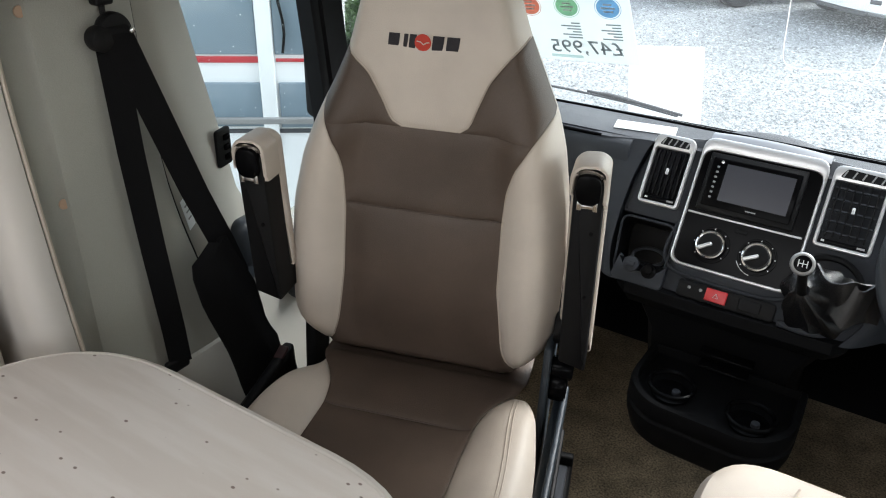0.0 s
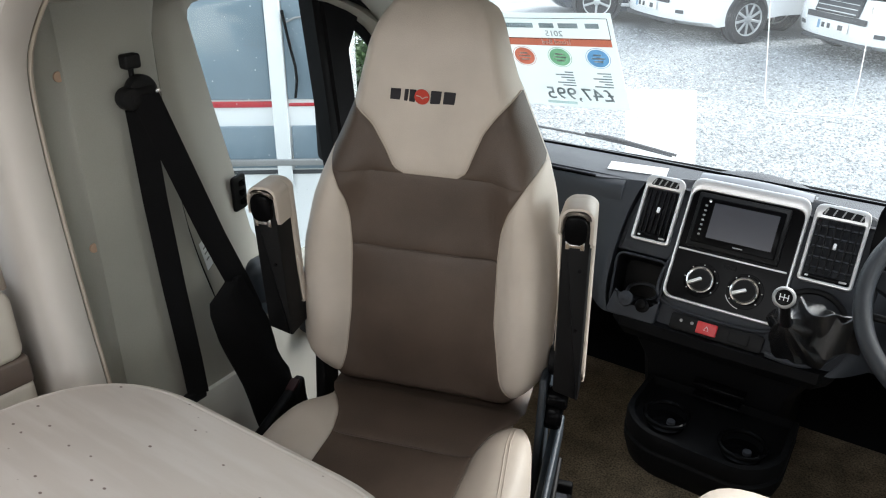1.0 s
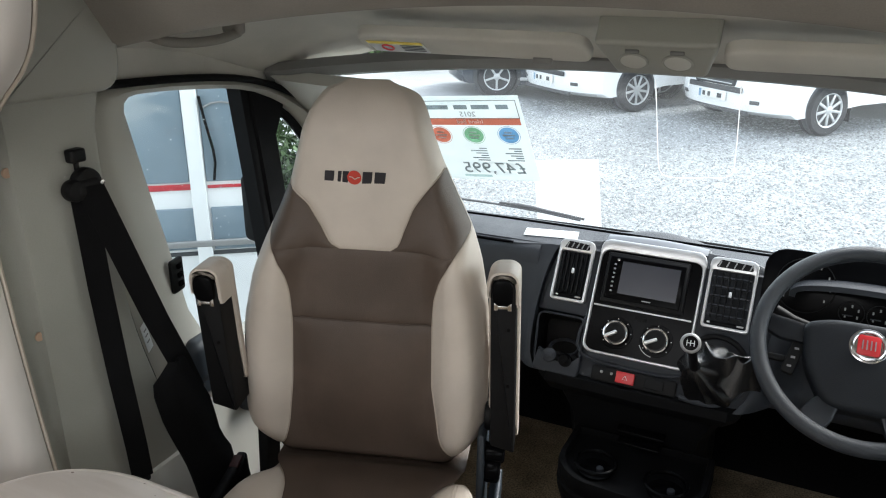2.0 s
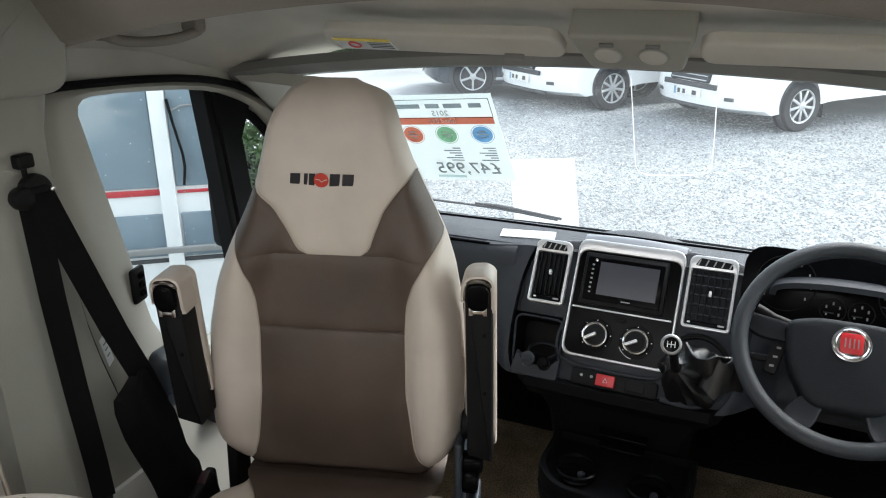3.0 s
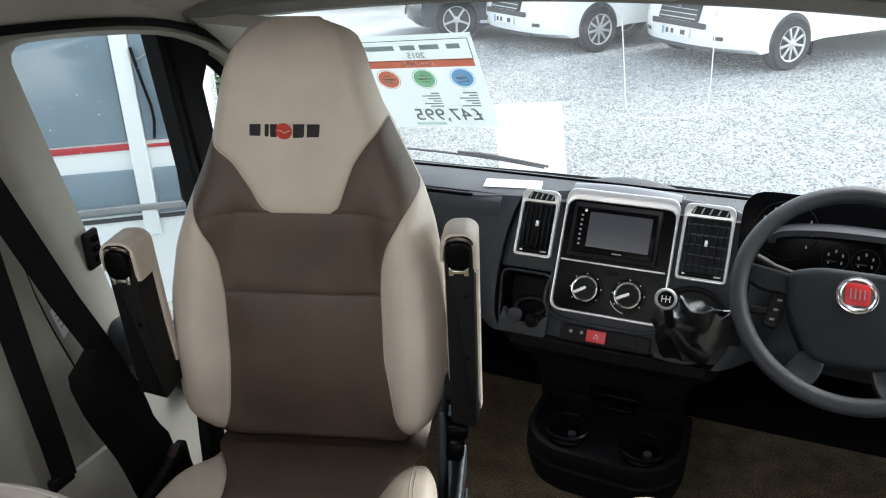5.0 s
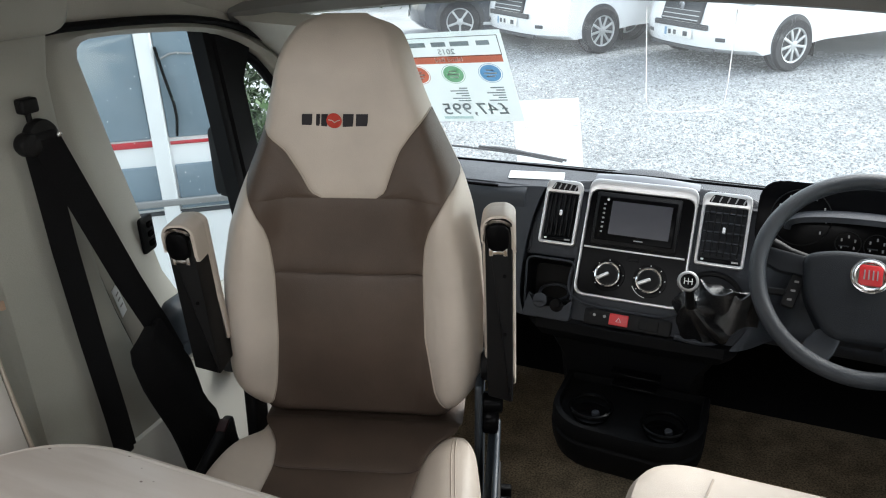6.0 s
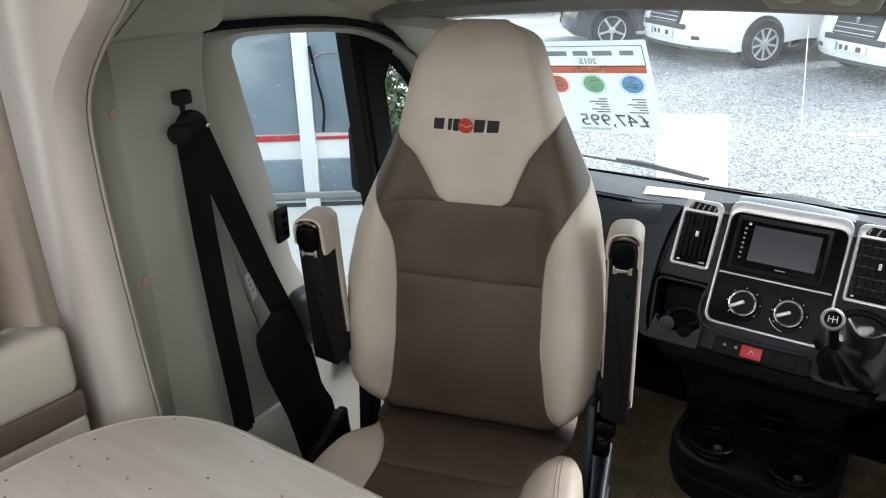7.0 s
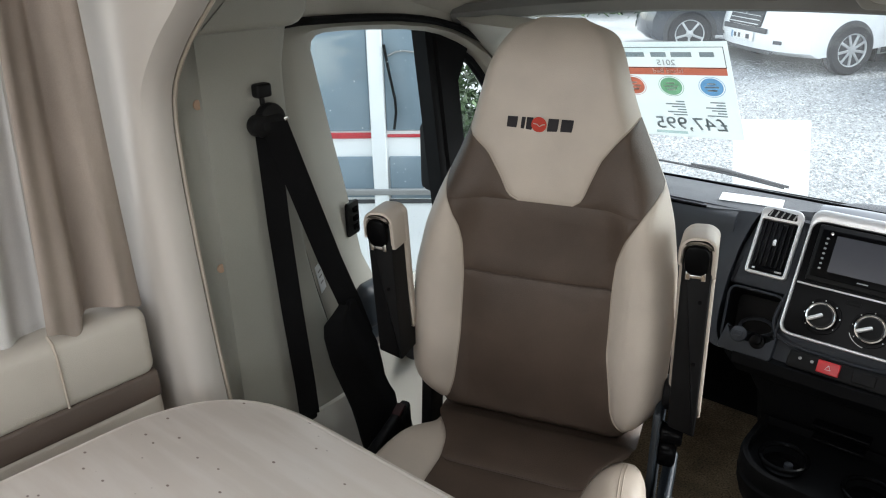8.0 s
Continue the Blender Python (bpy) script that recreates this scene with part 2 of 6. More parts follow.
def table_material():
    m = material("pale_wood_laminate", (0.615, 0.56, 0.51), 0.42, vary=0.03, vary_size=3, bump=0.06, grain_size=500)
    nt = m.node_tree
    b = nt.nodes["Principled BSDF"]
    base = b.inputs["Base Color"].links[0].from_socket
    tc = nt.nodes.new("ShaderNodeTexCoord")
    mp = nt.nodes.new("ShaderNodeMapping")
    mp.inputs["Rotation"].default_value = (0, 0, radians(-28))
    mp.inputs["Scale"].default_value = (2.5, 22, 1)
    streak = nt.nodes.new("ShaderNodeTexNoise")
    streak.inputs["Scale"].default_value, streak.inputs["Detail"].default_value = 2.2, 5
    nt.links.new(tc.outputs["Object"], mp.inputs["Vector"])
    nt.links.new(mp.outputs["Vector"], streak.inputs["Vector"])
    s = nt.nodes.new("ShaderNodeMix")
    s.data_type = "RGBA"
    s.inputs["B"].default_value = (0.66, 0.61, 0.565, 1)
    sr = nt.nodes.new("ShaderNodeMapRange")
    sr.inputs["From Min"].default_value, sr.inputs["From Max"].default_value = 0.42, 0.62
    nt.links.new(streak.outputs["Fac"], sr.inputs["Value"])
    nt.links.new(sr.outputs["Result"], s.inputs["Factor"])
    nt.links.new(base, s.inputs["A"])
    # small dark flecks, stretched along the grain
    mp2 = nt.nodes.new("ShaderNodeMapping")
    mp2.inputs["Rotation"].default_value = (0, 0, radians(-28))
    mp2.inputs["Scale"].default_value = (52, 78, 1)
    vor = nt.nodes.new("ShaderNodeTexVoronoi")
    vor.inputs["Scale"].default_value = 1.0
    nt.links.new(tc.outputs["Object"], mp2.inputs["Vector"])
    nt.links.new(mp2.outputs["Vector"], vor.inputs["Vector"])
    fleck = nt.nodes.new("ShaderNodeMapRange")
    fleck.inputs["From Min"].default_value, fleck.inputs["From Max"].default_value = 0.17, 0.10
    nt.links.new(vor.outputs["Distance"], fleck.inputs["Value"])
    sep = nt.nodes.new("ShaderNodeSeparateColor")
    nt.links.new(vor.outputs["Color"], sep.inputs["Color"])
    few = nt.nodes.new("ShaderNodeMath")
    few.operation, few.inputs[1].default_value = "GREATER_THAN", 0.66
    nt.links.new(sep.outputs["Red"], few.inputs[0])
    both = nt.nodes.new("ShaderNodeMath")
    both.operation = "MULTIPLY"
    nt.links.new(fleck.outputs["Result"], both.inputs[0])
    nt.links.new(few.outputs["Value"], both.inputs[1])
    f = nt.nodes.new("ShaderNodeMix")
    f.data_type = "RGBA"
    f.inputs["B"].default_value = (0.20, 0.15, 0.125, 1)
    nt.links.new(both.outputs["Value"], f.inputs["Factor"])
    nt.links.new(s.outputs["Result"], f.inputs["A"])
    nt.links.new(f.outputs["Result"], b.inputs["Base Color"])
    return m


TABLE_TOP = table_material()
TABLE_EDGE = material("table_edge_band", (0.60, 0.555, 0.505), 0.45, vary=0.04)


# ---- mesh helpers ----
IN_PLACE = {}


def part(name, bm, mat, parent=None, label="", smooth=True):
    if parent and parent.name in IN_PLACE:
        bmesh.ops.transform(bm, matrix=IN_PLACE[parent.name], verts=bm.verts)
    bmesh.ops.recalc_face_normals(bm, faces=bm.faces)
    me = bpy.data.meshes.new(name)
    bm.to_mesh(me)
    bm.free()
    me.materials.append(mat)
    if smooth:
        me.polygons.foreach_set("use_smooth", [True] * len(me.polygons))
        me.set_sharp_from_angle(angle=radians(38))
    ob = new(name, me)
    if parent:
        ob.parent = parent
        if parent.name in IN_PLACE:
            IN_PLACE[ob.name] = IN_PLACE[parent.name]
    if label:
        ob["label"] = label
    return ob


def thing(name, m, label, category, group="", kind="", in_place=False):
    """An Empty at a thing's base. in_place: its parts are given where they stand, not from the base."""
    ob = new(name)
    ob.empty_display_size = 0.05
    ob.matrix_world = m if isinstance(m, Matrix) else Matrix.Translation(m)
    if in_place:
        IN_PLACE[ob.name] = (m if isinstance(m, Matrix) else Matrix.Translation(m)).inverted()
    return tagged(ob, label, category, group, kind)


def box(size, at=(0, 0, 0), bevel=0.0, turn=None, segments=3):
    bm = bmesh.new()
    bmesh.ops.create_cube(bm, size=1.0)
    bmesh.ops.scale(bm, vec=size, verts=bm.verts)
    if bevel:
        bmesh.ops.bevel(bm, geom=bm.edges[:], offset=bevel, segments=segments, profile=0.5, affect="EDGES")
    if turn:
        bmesh.ops.rotate(bm, matrix=Euler([radians(a) for a in turn]).to_matrix(), verts=bm.verts)
    bmesh.ops.translate(bm, vec=at, verts=bm.verts)
    return bm


def moved(bm, m):
    bmesh.ops.transform(bm, matrix=m, verts=bm.verts)
    return bm


def joined(*bms):
    """Several meshes as one."""
    out = bmesh.new()
    for b in bms:
        me = bpy.data.meshes.new("piece")
        b.to_mesh(me)
        b.free()
        out.from_mesh(me)
        bpy.data.meshes.remove(me)
    return out


def rounded(points, radii, n=6):
    """A closed polygon with rounded corners; radii: one for all, or one each."""
    out, k = [], len(points)
    for i, p in enumerate(points):
        r = radii if isinstance(radii, (int, float)) else radii[i]
        p, a, b = Vector(p), Vector(points[i - 1]), Vector(points[(i + 1) % k])
        if r <= 0:
            out.append(p)
            continue
        da, db = (a - p).normalized(), (b - p).normalized()
        r = min(r, (a - p).length * 0.49, (b - p).length * 0.49)
        s, e = p + da * r, p + db * r
        for j in range(n + 1):
            t = j / n
            out.append(s * (1 - t) ** 2 + p * 2 * t * (1 - t) + e * t * t)
    return out


def plate(outline, depth, bevel=0.0, hole=None, segments=2):
    """A polygon in x, y as a slab from z = 0 to depth; a hole, if given, goes through it (same number of points)."""
    bm = bmesh.new()
    if hole is None:
        f = bm.faces.new([bm.verts.new((p[0], p[1], 0)) for p in outline])
        faces = [f]
    else:
        a = [bm.verts.new((p[0], p[1], 0)) for p in outline]
        b = [bm.verts.new((p[0], p[1], 0)) for p in hole]
        faces = [bm.faces.new((a[i], a[(i + 1) % len(a)], b[(i + 1) % len(b)], b[i])) for i in range(len(a))]
    ext = bmesh.ops.extrude_face_region(bm, geom=faces)
    top = [v for v in ext["geom"] if isinstance(v, bmesh.types.BMVert)]
    bmesh.ops.translate(bm, vec=(0, 0, depth), verts=top)
    if bevel:
        bmesh.ops.recalc_face_normals(bm, faces=bm.faces)
        tops = set(top)
        edges = [e for e in bm.edges if e.verts[0] in tops and e.verts[1] in tops and len(e.link_faces) == 2 and e.calc_face_angle(0) > 0.9]
        bmesh.ops.bevel(bm, geom=edges, offset=bevel, segments=segments, profile=0.5, affect="EDGES")
    return bm


def cylinder(r, depth, at=(0, 0, 0), bevel=0.0, n=32, r2=None):
    bm = bmesh.new()
    bmesh.ops.create_cone(bm, cap_ends=True, segments=n, radius1=r, radius2=r if r2 is None else r2, depth=depth)
    if bevel:
        bmesh.ops.bevel(bm, geom=[e for e in bm.edges if e.calc_face_angle(0) > 0.9], offset=bevel, segments=2, profile=0.5, affect="EDGES")
    bmesh.ops.translate(bm, vec=at, verts=bm.verts)
    return bm


def ring(r, tube, n=64, k=10, at=(0, 0, 0), flat=1.0):
    bm = bmesh.new()
    rows = []
    for i in range(n):
        a = 2 * math.pi * i / n
        rows.append([bm.verts.new((at[0] + (r + tube * math.cos(b)) * math.cos(a), at[1] + (r + tube * math.cos(b)) * math.sin(a), at[2] + tube * flat * math.sin(b))) for b in (2 * math.pi * j / k for j in range(k))])
    for i in range(n):
        for j in range(k):
            bm.faces.new((rows[i][j], rows[(i + 1) % n][j], rows[(i + 1) % n][(j + 1) % k], rows[i][(j + 1) % k]))
    return bm


def tube(points, r, k=8, flat=1.0, smooth=0):
    """A pipe along points; r: one radius or one a point."""
    pts = [Vector(p) for p in points]
    for _ in range(smooth):
        q = [pts[0]]
        for a, b in zip(pts, pts[1:]):
            q += [a * 0.75 + b * 0.25, a * 0.25 + b * 0.75]
        pts = q + [pts[-1]]
    radii = [r] * len(pts) if isinstance(r, (int, float)) else [r[min(len(r) - 1, int(i * len(r) / len(pts)))] for i in range(len(pts))]
    bm, rows, side = bmesh.new(), [], None
    for i, p in enumerate(pts):
        d = (pts[min(i + 1, len(pts) - 1)] - pts[max(i - 1, 0)]).normalized()
        if side is None:
            side = d.orthogonal().normalized()
        side = (side - d * side.dot(d)).normalized()
        up = d.cross(side)
        rows.append([bm.verts.new(p + side * radii[i] * math.cos(a) + up * radii[i] * flat * math.sin(a)) for a in (2 * math.pi * j / k for j in range(k))])
    for a, b in zip(rows, rows[1:]):
        for j in range(k):
            bm.faces.new((a[j], a[(j + 1) % k], b[(j + 1) % k], b[j]))
    bm.faces.new(rows[0])
    bm.faces.new(rows[-1])
    return bm


def loft(rows, closed=False, caps=False):
    """A skin over rows of points."""
    bm = bmesh.new()
    vs = [[bm.verts.new(p) for p in row] for row in rows]
    n = len(vs[0])
    for a, b in zip(vs, vs[1:]):
        for j in range(n if closed else n - 1):
            bm.faces.new((a[j], a[(j + 1) % n], b[(j + 1) % n], b[j]))
    if caps:
        bm.faces.new(vs[0])
        bm.faces.new(vs[-1])
    return bm


def thick(bm, t):
    """Gives a skin a thickness."""
    bmesh.ops.recalc_face_normals(bm, faces=bm.faces)
    bmesh.ops.solidify(bm, geom=bm.faces[:], thickness=t)
    return bm


def strip(points, width, across, t=0.0015):
    """A flat band along points."""
    a = Vector(across).normalized() * width / 2
    return thick(loft([[Vector(p) - a, Vector(p) - a * 0.33, Vector(p) + a * 0.33, Vector(p) + a] for p in points]), t)


def lerp(table, x):
    """Straight-line reading of a table of (x, value)."""
    if x <= table[0][0]:
        return table[0][1]
    for (a, va), (b, vb) in zip(table, table[1:]):
        if x <= b:
            t = (x - a) / (b - a)
            return va + (vb - va) * t
    return table[-1][1]


def smooth_lerp(table, x, w=0.012):
    return sum(lerp(table, x + w * k) for k in (-2, -1, 0, 1, 2)) / 5


def lettering(name, text, size, m, mat, parent, thickness=0.0004):
    """Letters in the built-in font, as a mesh."""
    cu = bpy.data.curves.new("letters", "FONT")
    cu.body, cu.size, cu.extrude, cu.align_x, cu.align_y, cu.resolution_u = text, size, thickness, "CENTER", "CENTER", 3
    tmp = bpy.data.objects.new("letters", cu)
    scene.collection.objects.link(tmp)
    bpy.context.view_layer.update()
    me = bpy.data.meshes.new_from_object(tmp.evaluated_get(bpy.context.evaluated_depsgraph_get()))
    bpy.data.objects.remove(tmp)
    bpy.data.curves.remove(cu)
    me.name = name
    me.transform(IN_PLACE[parent.name] @ m if parent.name in IN_PLACE else m)
    me.materials.clear()
    me.materials.append(mat)
    ob = new(name, me)
    ob.parent = parent
    return ob


# ---- setting: ground and gravel ----
GROUND = -0.55


def structure(name, bm, mat, label, category, smooth=True):
    return tagged(part(name, bm, mat, smooth=smooth), label, category, kind="structure")


bm = bmesh.new()
bmesh.ops.create_grid(bm, x_segments=40, y_segments=40, size=150)
bmesh.ops.translate(bm, vec=(0, 40, GROUND), verts=bm.verts)
structure("ground", bm, GRAVEL, "pale grey gravel yard under an overcast sky", "ground")


def gravel_stones():
    rng = random.Random(4)
    verts, faces = [], []
    octa = [(0, 1, 2), (0, 2, 3), (0, 3, 4), (0, 4, 1), (5, 2, 1), (5, 3, 2), (5, 4, 3), (5, 1, 4)]
    for i in range(150000):
        d = 2.6 + 9.5 * rng.random() ** 1.35
        a = rng.uniform(-0.62, 0.62)
        x, y = d * math.sin(a), 0.4 + d * math.cos(a)
        r = rng.uniform(0.006, 0.014) * (1 + d * 0.06)
        k, q = len(verts), rng.uniform(0, 6.28)
        h = r * rng.uniform(0.4, 0.8)
        verts.append((x, y, GROUND + h))
        for j in range(4):
            rr = r * rng.uniform(0.7, 1.2)
            verts.append((x + rr * math.cos(q + j * 1.57), y + rr * math.sin(q + j * 1.57), GROUND + rng.uniform(0, h * 0.5)))
        verts.append((x, y, GROUND - 0.01))
        faces += [tuple(k + v for v in f) for f in octa[:4]]
    me = bpy.data.meshes.new("gravel")
    me.from_pydata(verts, [], faces)
    m = material("gravel_stone", (0.33, 0.342, 0.348), 0.85, vary=0.1)
    nt = m.node_tree
    geo = nt.nodes.new("ShaderNodeNewGeometry")
    hs = nt.nodes.new("ShaderNodeHueSaturation")
    mr = nt.nodes.new("ShaderNodeMapRange")
    mr.inputs["To Min"].default_value, mr.inputs["To Max"].default_value = 0.5, 1.45
    b = nt.nodes["Principled BSDF"]
    base = b.inputs["Base Color"].links[0].from_socket
    nt.links.new(geo.outputs["Random Per Island"], mr.inputs["Value"])
    nt.links.new(mr.outputs["Result"], hs.inputs["Value"])
    nt.links.new(base, hs.inputs["Color"])
    nt.links.new(hs.outputs["Color"], b.inputs["Base Color"])
    me.materials.append(m)
    tagged(new("gravel", me), "loose pale grey gravel stones on the yard", "gravel", kind="stuff")


gravel_stones()

# ---- setting: cab shell ----
structure("floor", box((2.0, 4.6, 0.06), (0, -0.25, -0.03)), CARPET, "tan carpeted cab floor", "floor", smooth=False)
# side walls of the living part, with window openings
SIDE = 0.98


def wall_with_window(y0, y1, z0, z1, wy0, wy1, wz0, wz1, t=0.04):
    pieces = [box((t, y1 - y0, wz0 - z0), (0, (y0 + y1) / 2, (z0 + wz0) / 2)), box((t, y1 - y0, z1 - wz1), (0, (y0 + y1) / 2, (z1 + wz1) / 2)), box((t, wy0 - y0, wz1 - wz0), (0, (y0 + wy0) / 2, (wz0 + wz1) / 2)), box((t, y1 - wy1, wz1 - wz0), (0, (y1 + wy1) / 2, (wz0 + wz1) / 2))]
    return joined(*pieces)


structure("wall_left", moved(wall_with_window(-2.4, 0.47, 0, 2.05, -0.75, 0.28, 0.98, 1.48), Matrix.Translation((-SIDE, 0, 0))), WALL, "off-white side wall of the living area with a window", "wall", smooth=False)
# Right wall, rear wall and ceiling are unseen; their openings are added for light.
structure("wall_right", moved(wall_with_window(-2.4, 0.47, 0, 2.05, -1.2, -0.3, 1.0, 1.6), Matrix.Translation((SIDE, 0, 0))), WALL, "off-white side wall of the living area with a window", "wall", smooth=False)
structure("wall_rear", moved(wall_with_window(-1.0, 1.0, 0, 2.05, -0.65, 0.65, 1.05, 1.8), Matrix.Translation((0, -2.42, 0)) @ Matrix.Rotation(radians(90), 4, "Z")), WALL, "off-white rear wall, unseen, with an added window opening", "wall", smooth=False)
structure("ceiling", joined(box((2.0, 1.5, 0.04), (0, -1.68, 2.07)), box((2.0, 0.7, 0.04), (0, 0.13, 2.07)), box((0.55, 0.72, 0.04), (-0.82, -0.57, 2.07)), box((0.55, 0.72, 0.04), (0.63, -0.57, 2.07))), WALL, "off-white ceiling of the living area, unseen, with an added roof opening", "ceiling", smooth=False)

# fascia over the cab: rolls from the ceiling down to a soft front lip
prof = [(0.46, 2.06), (0.52, 1.80), (0.60, 1.60), (0.68, 1.47), (0.735, 1.405), (0.755, 1.398), (0.77, 1.405), (0.77, 1.47), (0.77, 2.06)]
def lip_rise(x, z):
    """The front lip stands highest in the middle and sinks towards the sides."""
    k = 1.0 if z < 1.45 else 0.5 if z < 1.5 else 0.0
    return k * (0.039 - 0.083 * (x / 0.736) ** 2)


fascia = [[(x, y - 0.05 * (x / 0.95) ** 2 * (0 if z > 1.6 else 1), z + lip_rise(x, z)) for y, z in prof] for x in np.linspace(-0.97, 0.97, 24)]
structure("overcab_fascia", loft(fascia, caps=True), FASCIA, "taupe vinyl fascia over the cab opening", "fascia")


def roof_z(x, y):
    base = lerp([(0.70, 1.452), (0.9, 1.445), (1.05, 1.42), (1.2, 1.375), (1.34, 1.318), (1.40, 1.29)], y)
    return base - 0.105 * max(0.0, (abs(x) - 0.55) / 0.30) ** 2


head = [[(x, y - (0.10 * (abs(x) / 0.85) ** 2.5 if y > 1.2 else 0) * -0.35, roof_z(x, y)) for x in np.linspace(-0.86, 0.86, 41)] for y in (0.70, 0.76, 0.85, 0.95, 1.05, 1.12, 1.2, 1.27, 1.34, 1.37)]
def seal_z(y):
    return lerp([(0.70, 1.290), (0.98, 1.284), (1.107, 1.272), (1.213, 1.251), (1.303, 1.218), (1.375, 1.178), (1.40, 1.165)], y)


for row in head:
    y = row[0][1]
    row.insert(0, (-0.846, y, min(row[0][2] - 0.005, seal_z(y) - 0.016)))
    row.append((0.846, y, min(row[-1][2] - 0.005, seal_z(y) - 0.016)))
structure("headliner", moved(thick(loft(head), 0.006), Matrix.Translation((0, 0, 0.012))), HEADLINER, "pale beige fabric cab headliner", "headliner")


# windscreen: a gently bowed pane
def screen_point(x, s):
    """s: 0 at the header, 1 at the scuttle."""
    bow = -0.11 * (abs(x) / 0.85) ** 2.2
    y = 1.375 + 0.70 * s
    return Vector((x, y + bow * (1 - 0.2 * s), 1.293 - 0.595 * s - 0.055 * (abs(x) / 0.85) ** 2.2 * (1 - s)))


pane = structure("windscreen", thick(loft([[screen_point(x, s) for x in np.linspace(-0.84, 0.84, 25)] for s in np.linspace(0, 1, 9)]), 0.004), HAZED, "clear windscreen glass, slightly bowed", "windscreen")
pane.visible_shadow = False
rows = []
for x in np.linspace(-0.84, 0.84, 33):
    p = screen_point(x, 0)
    rows.append([p + Vector(o) for o in ((0, 0.03, 0.035), (0, -0.005, 0.036), (0, -0.022, 0.018), (0, -0.012, -0.002), (0, 0.016, -0.008), (0, 0.04, 0.006))])
structure("header_trim", loft(rows, closed=True, caps=True), HEADER_GREY, "dark grey trim along the windscreen top", "trim")
for side in (-1, 1):
    rows = []
    for s in np.linspace(-0.02, 1.0, 12):
        p = screen_point(0.835 * side, s)
        wide = lerp([(-0.02, 0.32), (0.06, 0.24), (0.12, 0.17), (0.30, 0.10), (1.0, 0.035)], s)
        rows.append([p + Vector((side * a, b, c)) for a, b, c in ((-wide, -0.004, -0.010), (-wide * 0.6, -0.014, -0.014), (-0.03, -0.008, -0.008), (0.0, 0.0, 0.0), (0.06, 0.012, 0.0), (0.04, 0.03, 0.01), (-wide, 0.010, 0.004))])
    structure("a_pillar_trim", loft(rows, closed=True, caps=True), LIGHT_TRIM, "pale taupe trim on the windscreen pillar", "trim")
# bolt cover where pillar and header meet
bolt = thing("trim_bolt", (-0.735, 1.315, 1.262), "small dark grey bolt in the pillar trim", "bolt")
bolt.matrix_world = look((-0.722, 1.30, 1.257), (0.2, 0.0, 1.45))
part("washer", cylinder(0.009, 0.004, (0, 0, 0), 0.001, 20), HEADER_GREY, bolt)
part("head", cylinder(0.005, 0.006, (0, 0, -0.003), 0.001, 6), CHROME, bolt, "small metal bolt head")


# ---- cab doors ----
def door_outline(k):
    """Inner edge of the window (k = 0) or the outer edge of its frame (k = 1), as (y, z)."""
    inner = [(0.840, 1.232), (0.845, 1.247), (0.857, 1.256), (0.876, 1.259), (0.931, 1.257), (1.003, 1.251), (1.101, 1.241), (1.166, 1.230), (1.207, 1.219), (1.262, 1.197), (1.308, 1.173), (1.36, 1.125), (1.43, 1.03), (1.50, 0.92), (1.56, 0.80), (1.50, 0.735), (1.25, 0.705), (1.05, 0.705), (0.95, 0.735), (0.908, 0.782), (0.888, 0.83), (0.872, 0.972), (0.856, 1.09)]
    outer = [(0.70, 1.27), (0.74, 1.283), (0.80, 1.287), (0.839, 1.286), (0.973, 1.279), (1.107, 1.266), (1.213, 1.245), (1.303, 1.212), (1.375, 1.172), (1.46, 1.11), (1.58, 1.00), (1.66, 0.90), (1.72, 0.80), (1.74, 0.70), (1.72, 0.62), (1.50, 0.60), (1.15, 0.60), (0.98, 0.60), (0.80, 0.60), (0.715, 0.62), (0.70, 0.70), (0.685, 0.97), (0.682, 1.12)]
    return inner if k == 0 else outer


def lean(y, z, side):
    """Where the door's inner skin stands, leaning in towards the roof."""
    return Vector((side * (0.775 + 0.12 * max(0.0, z - 0.75)), y, z))


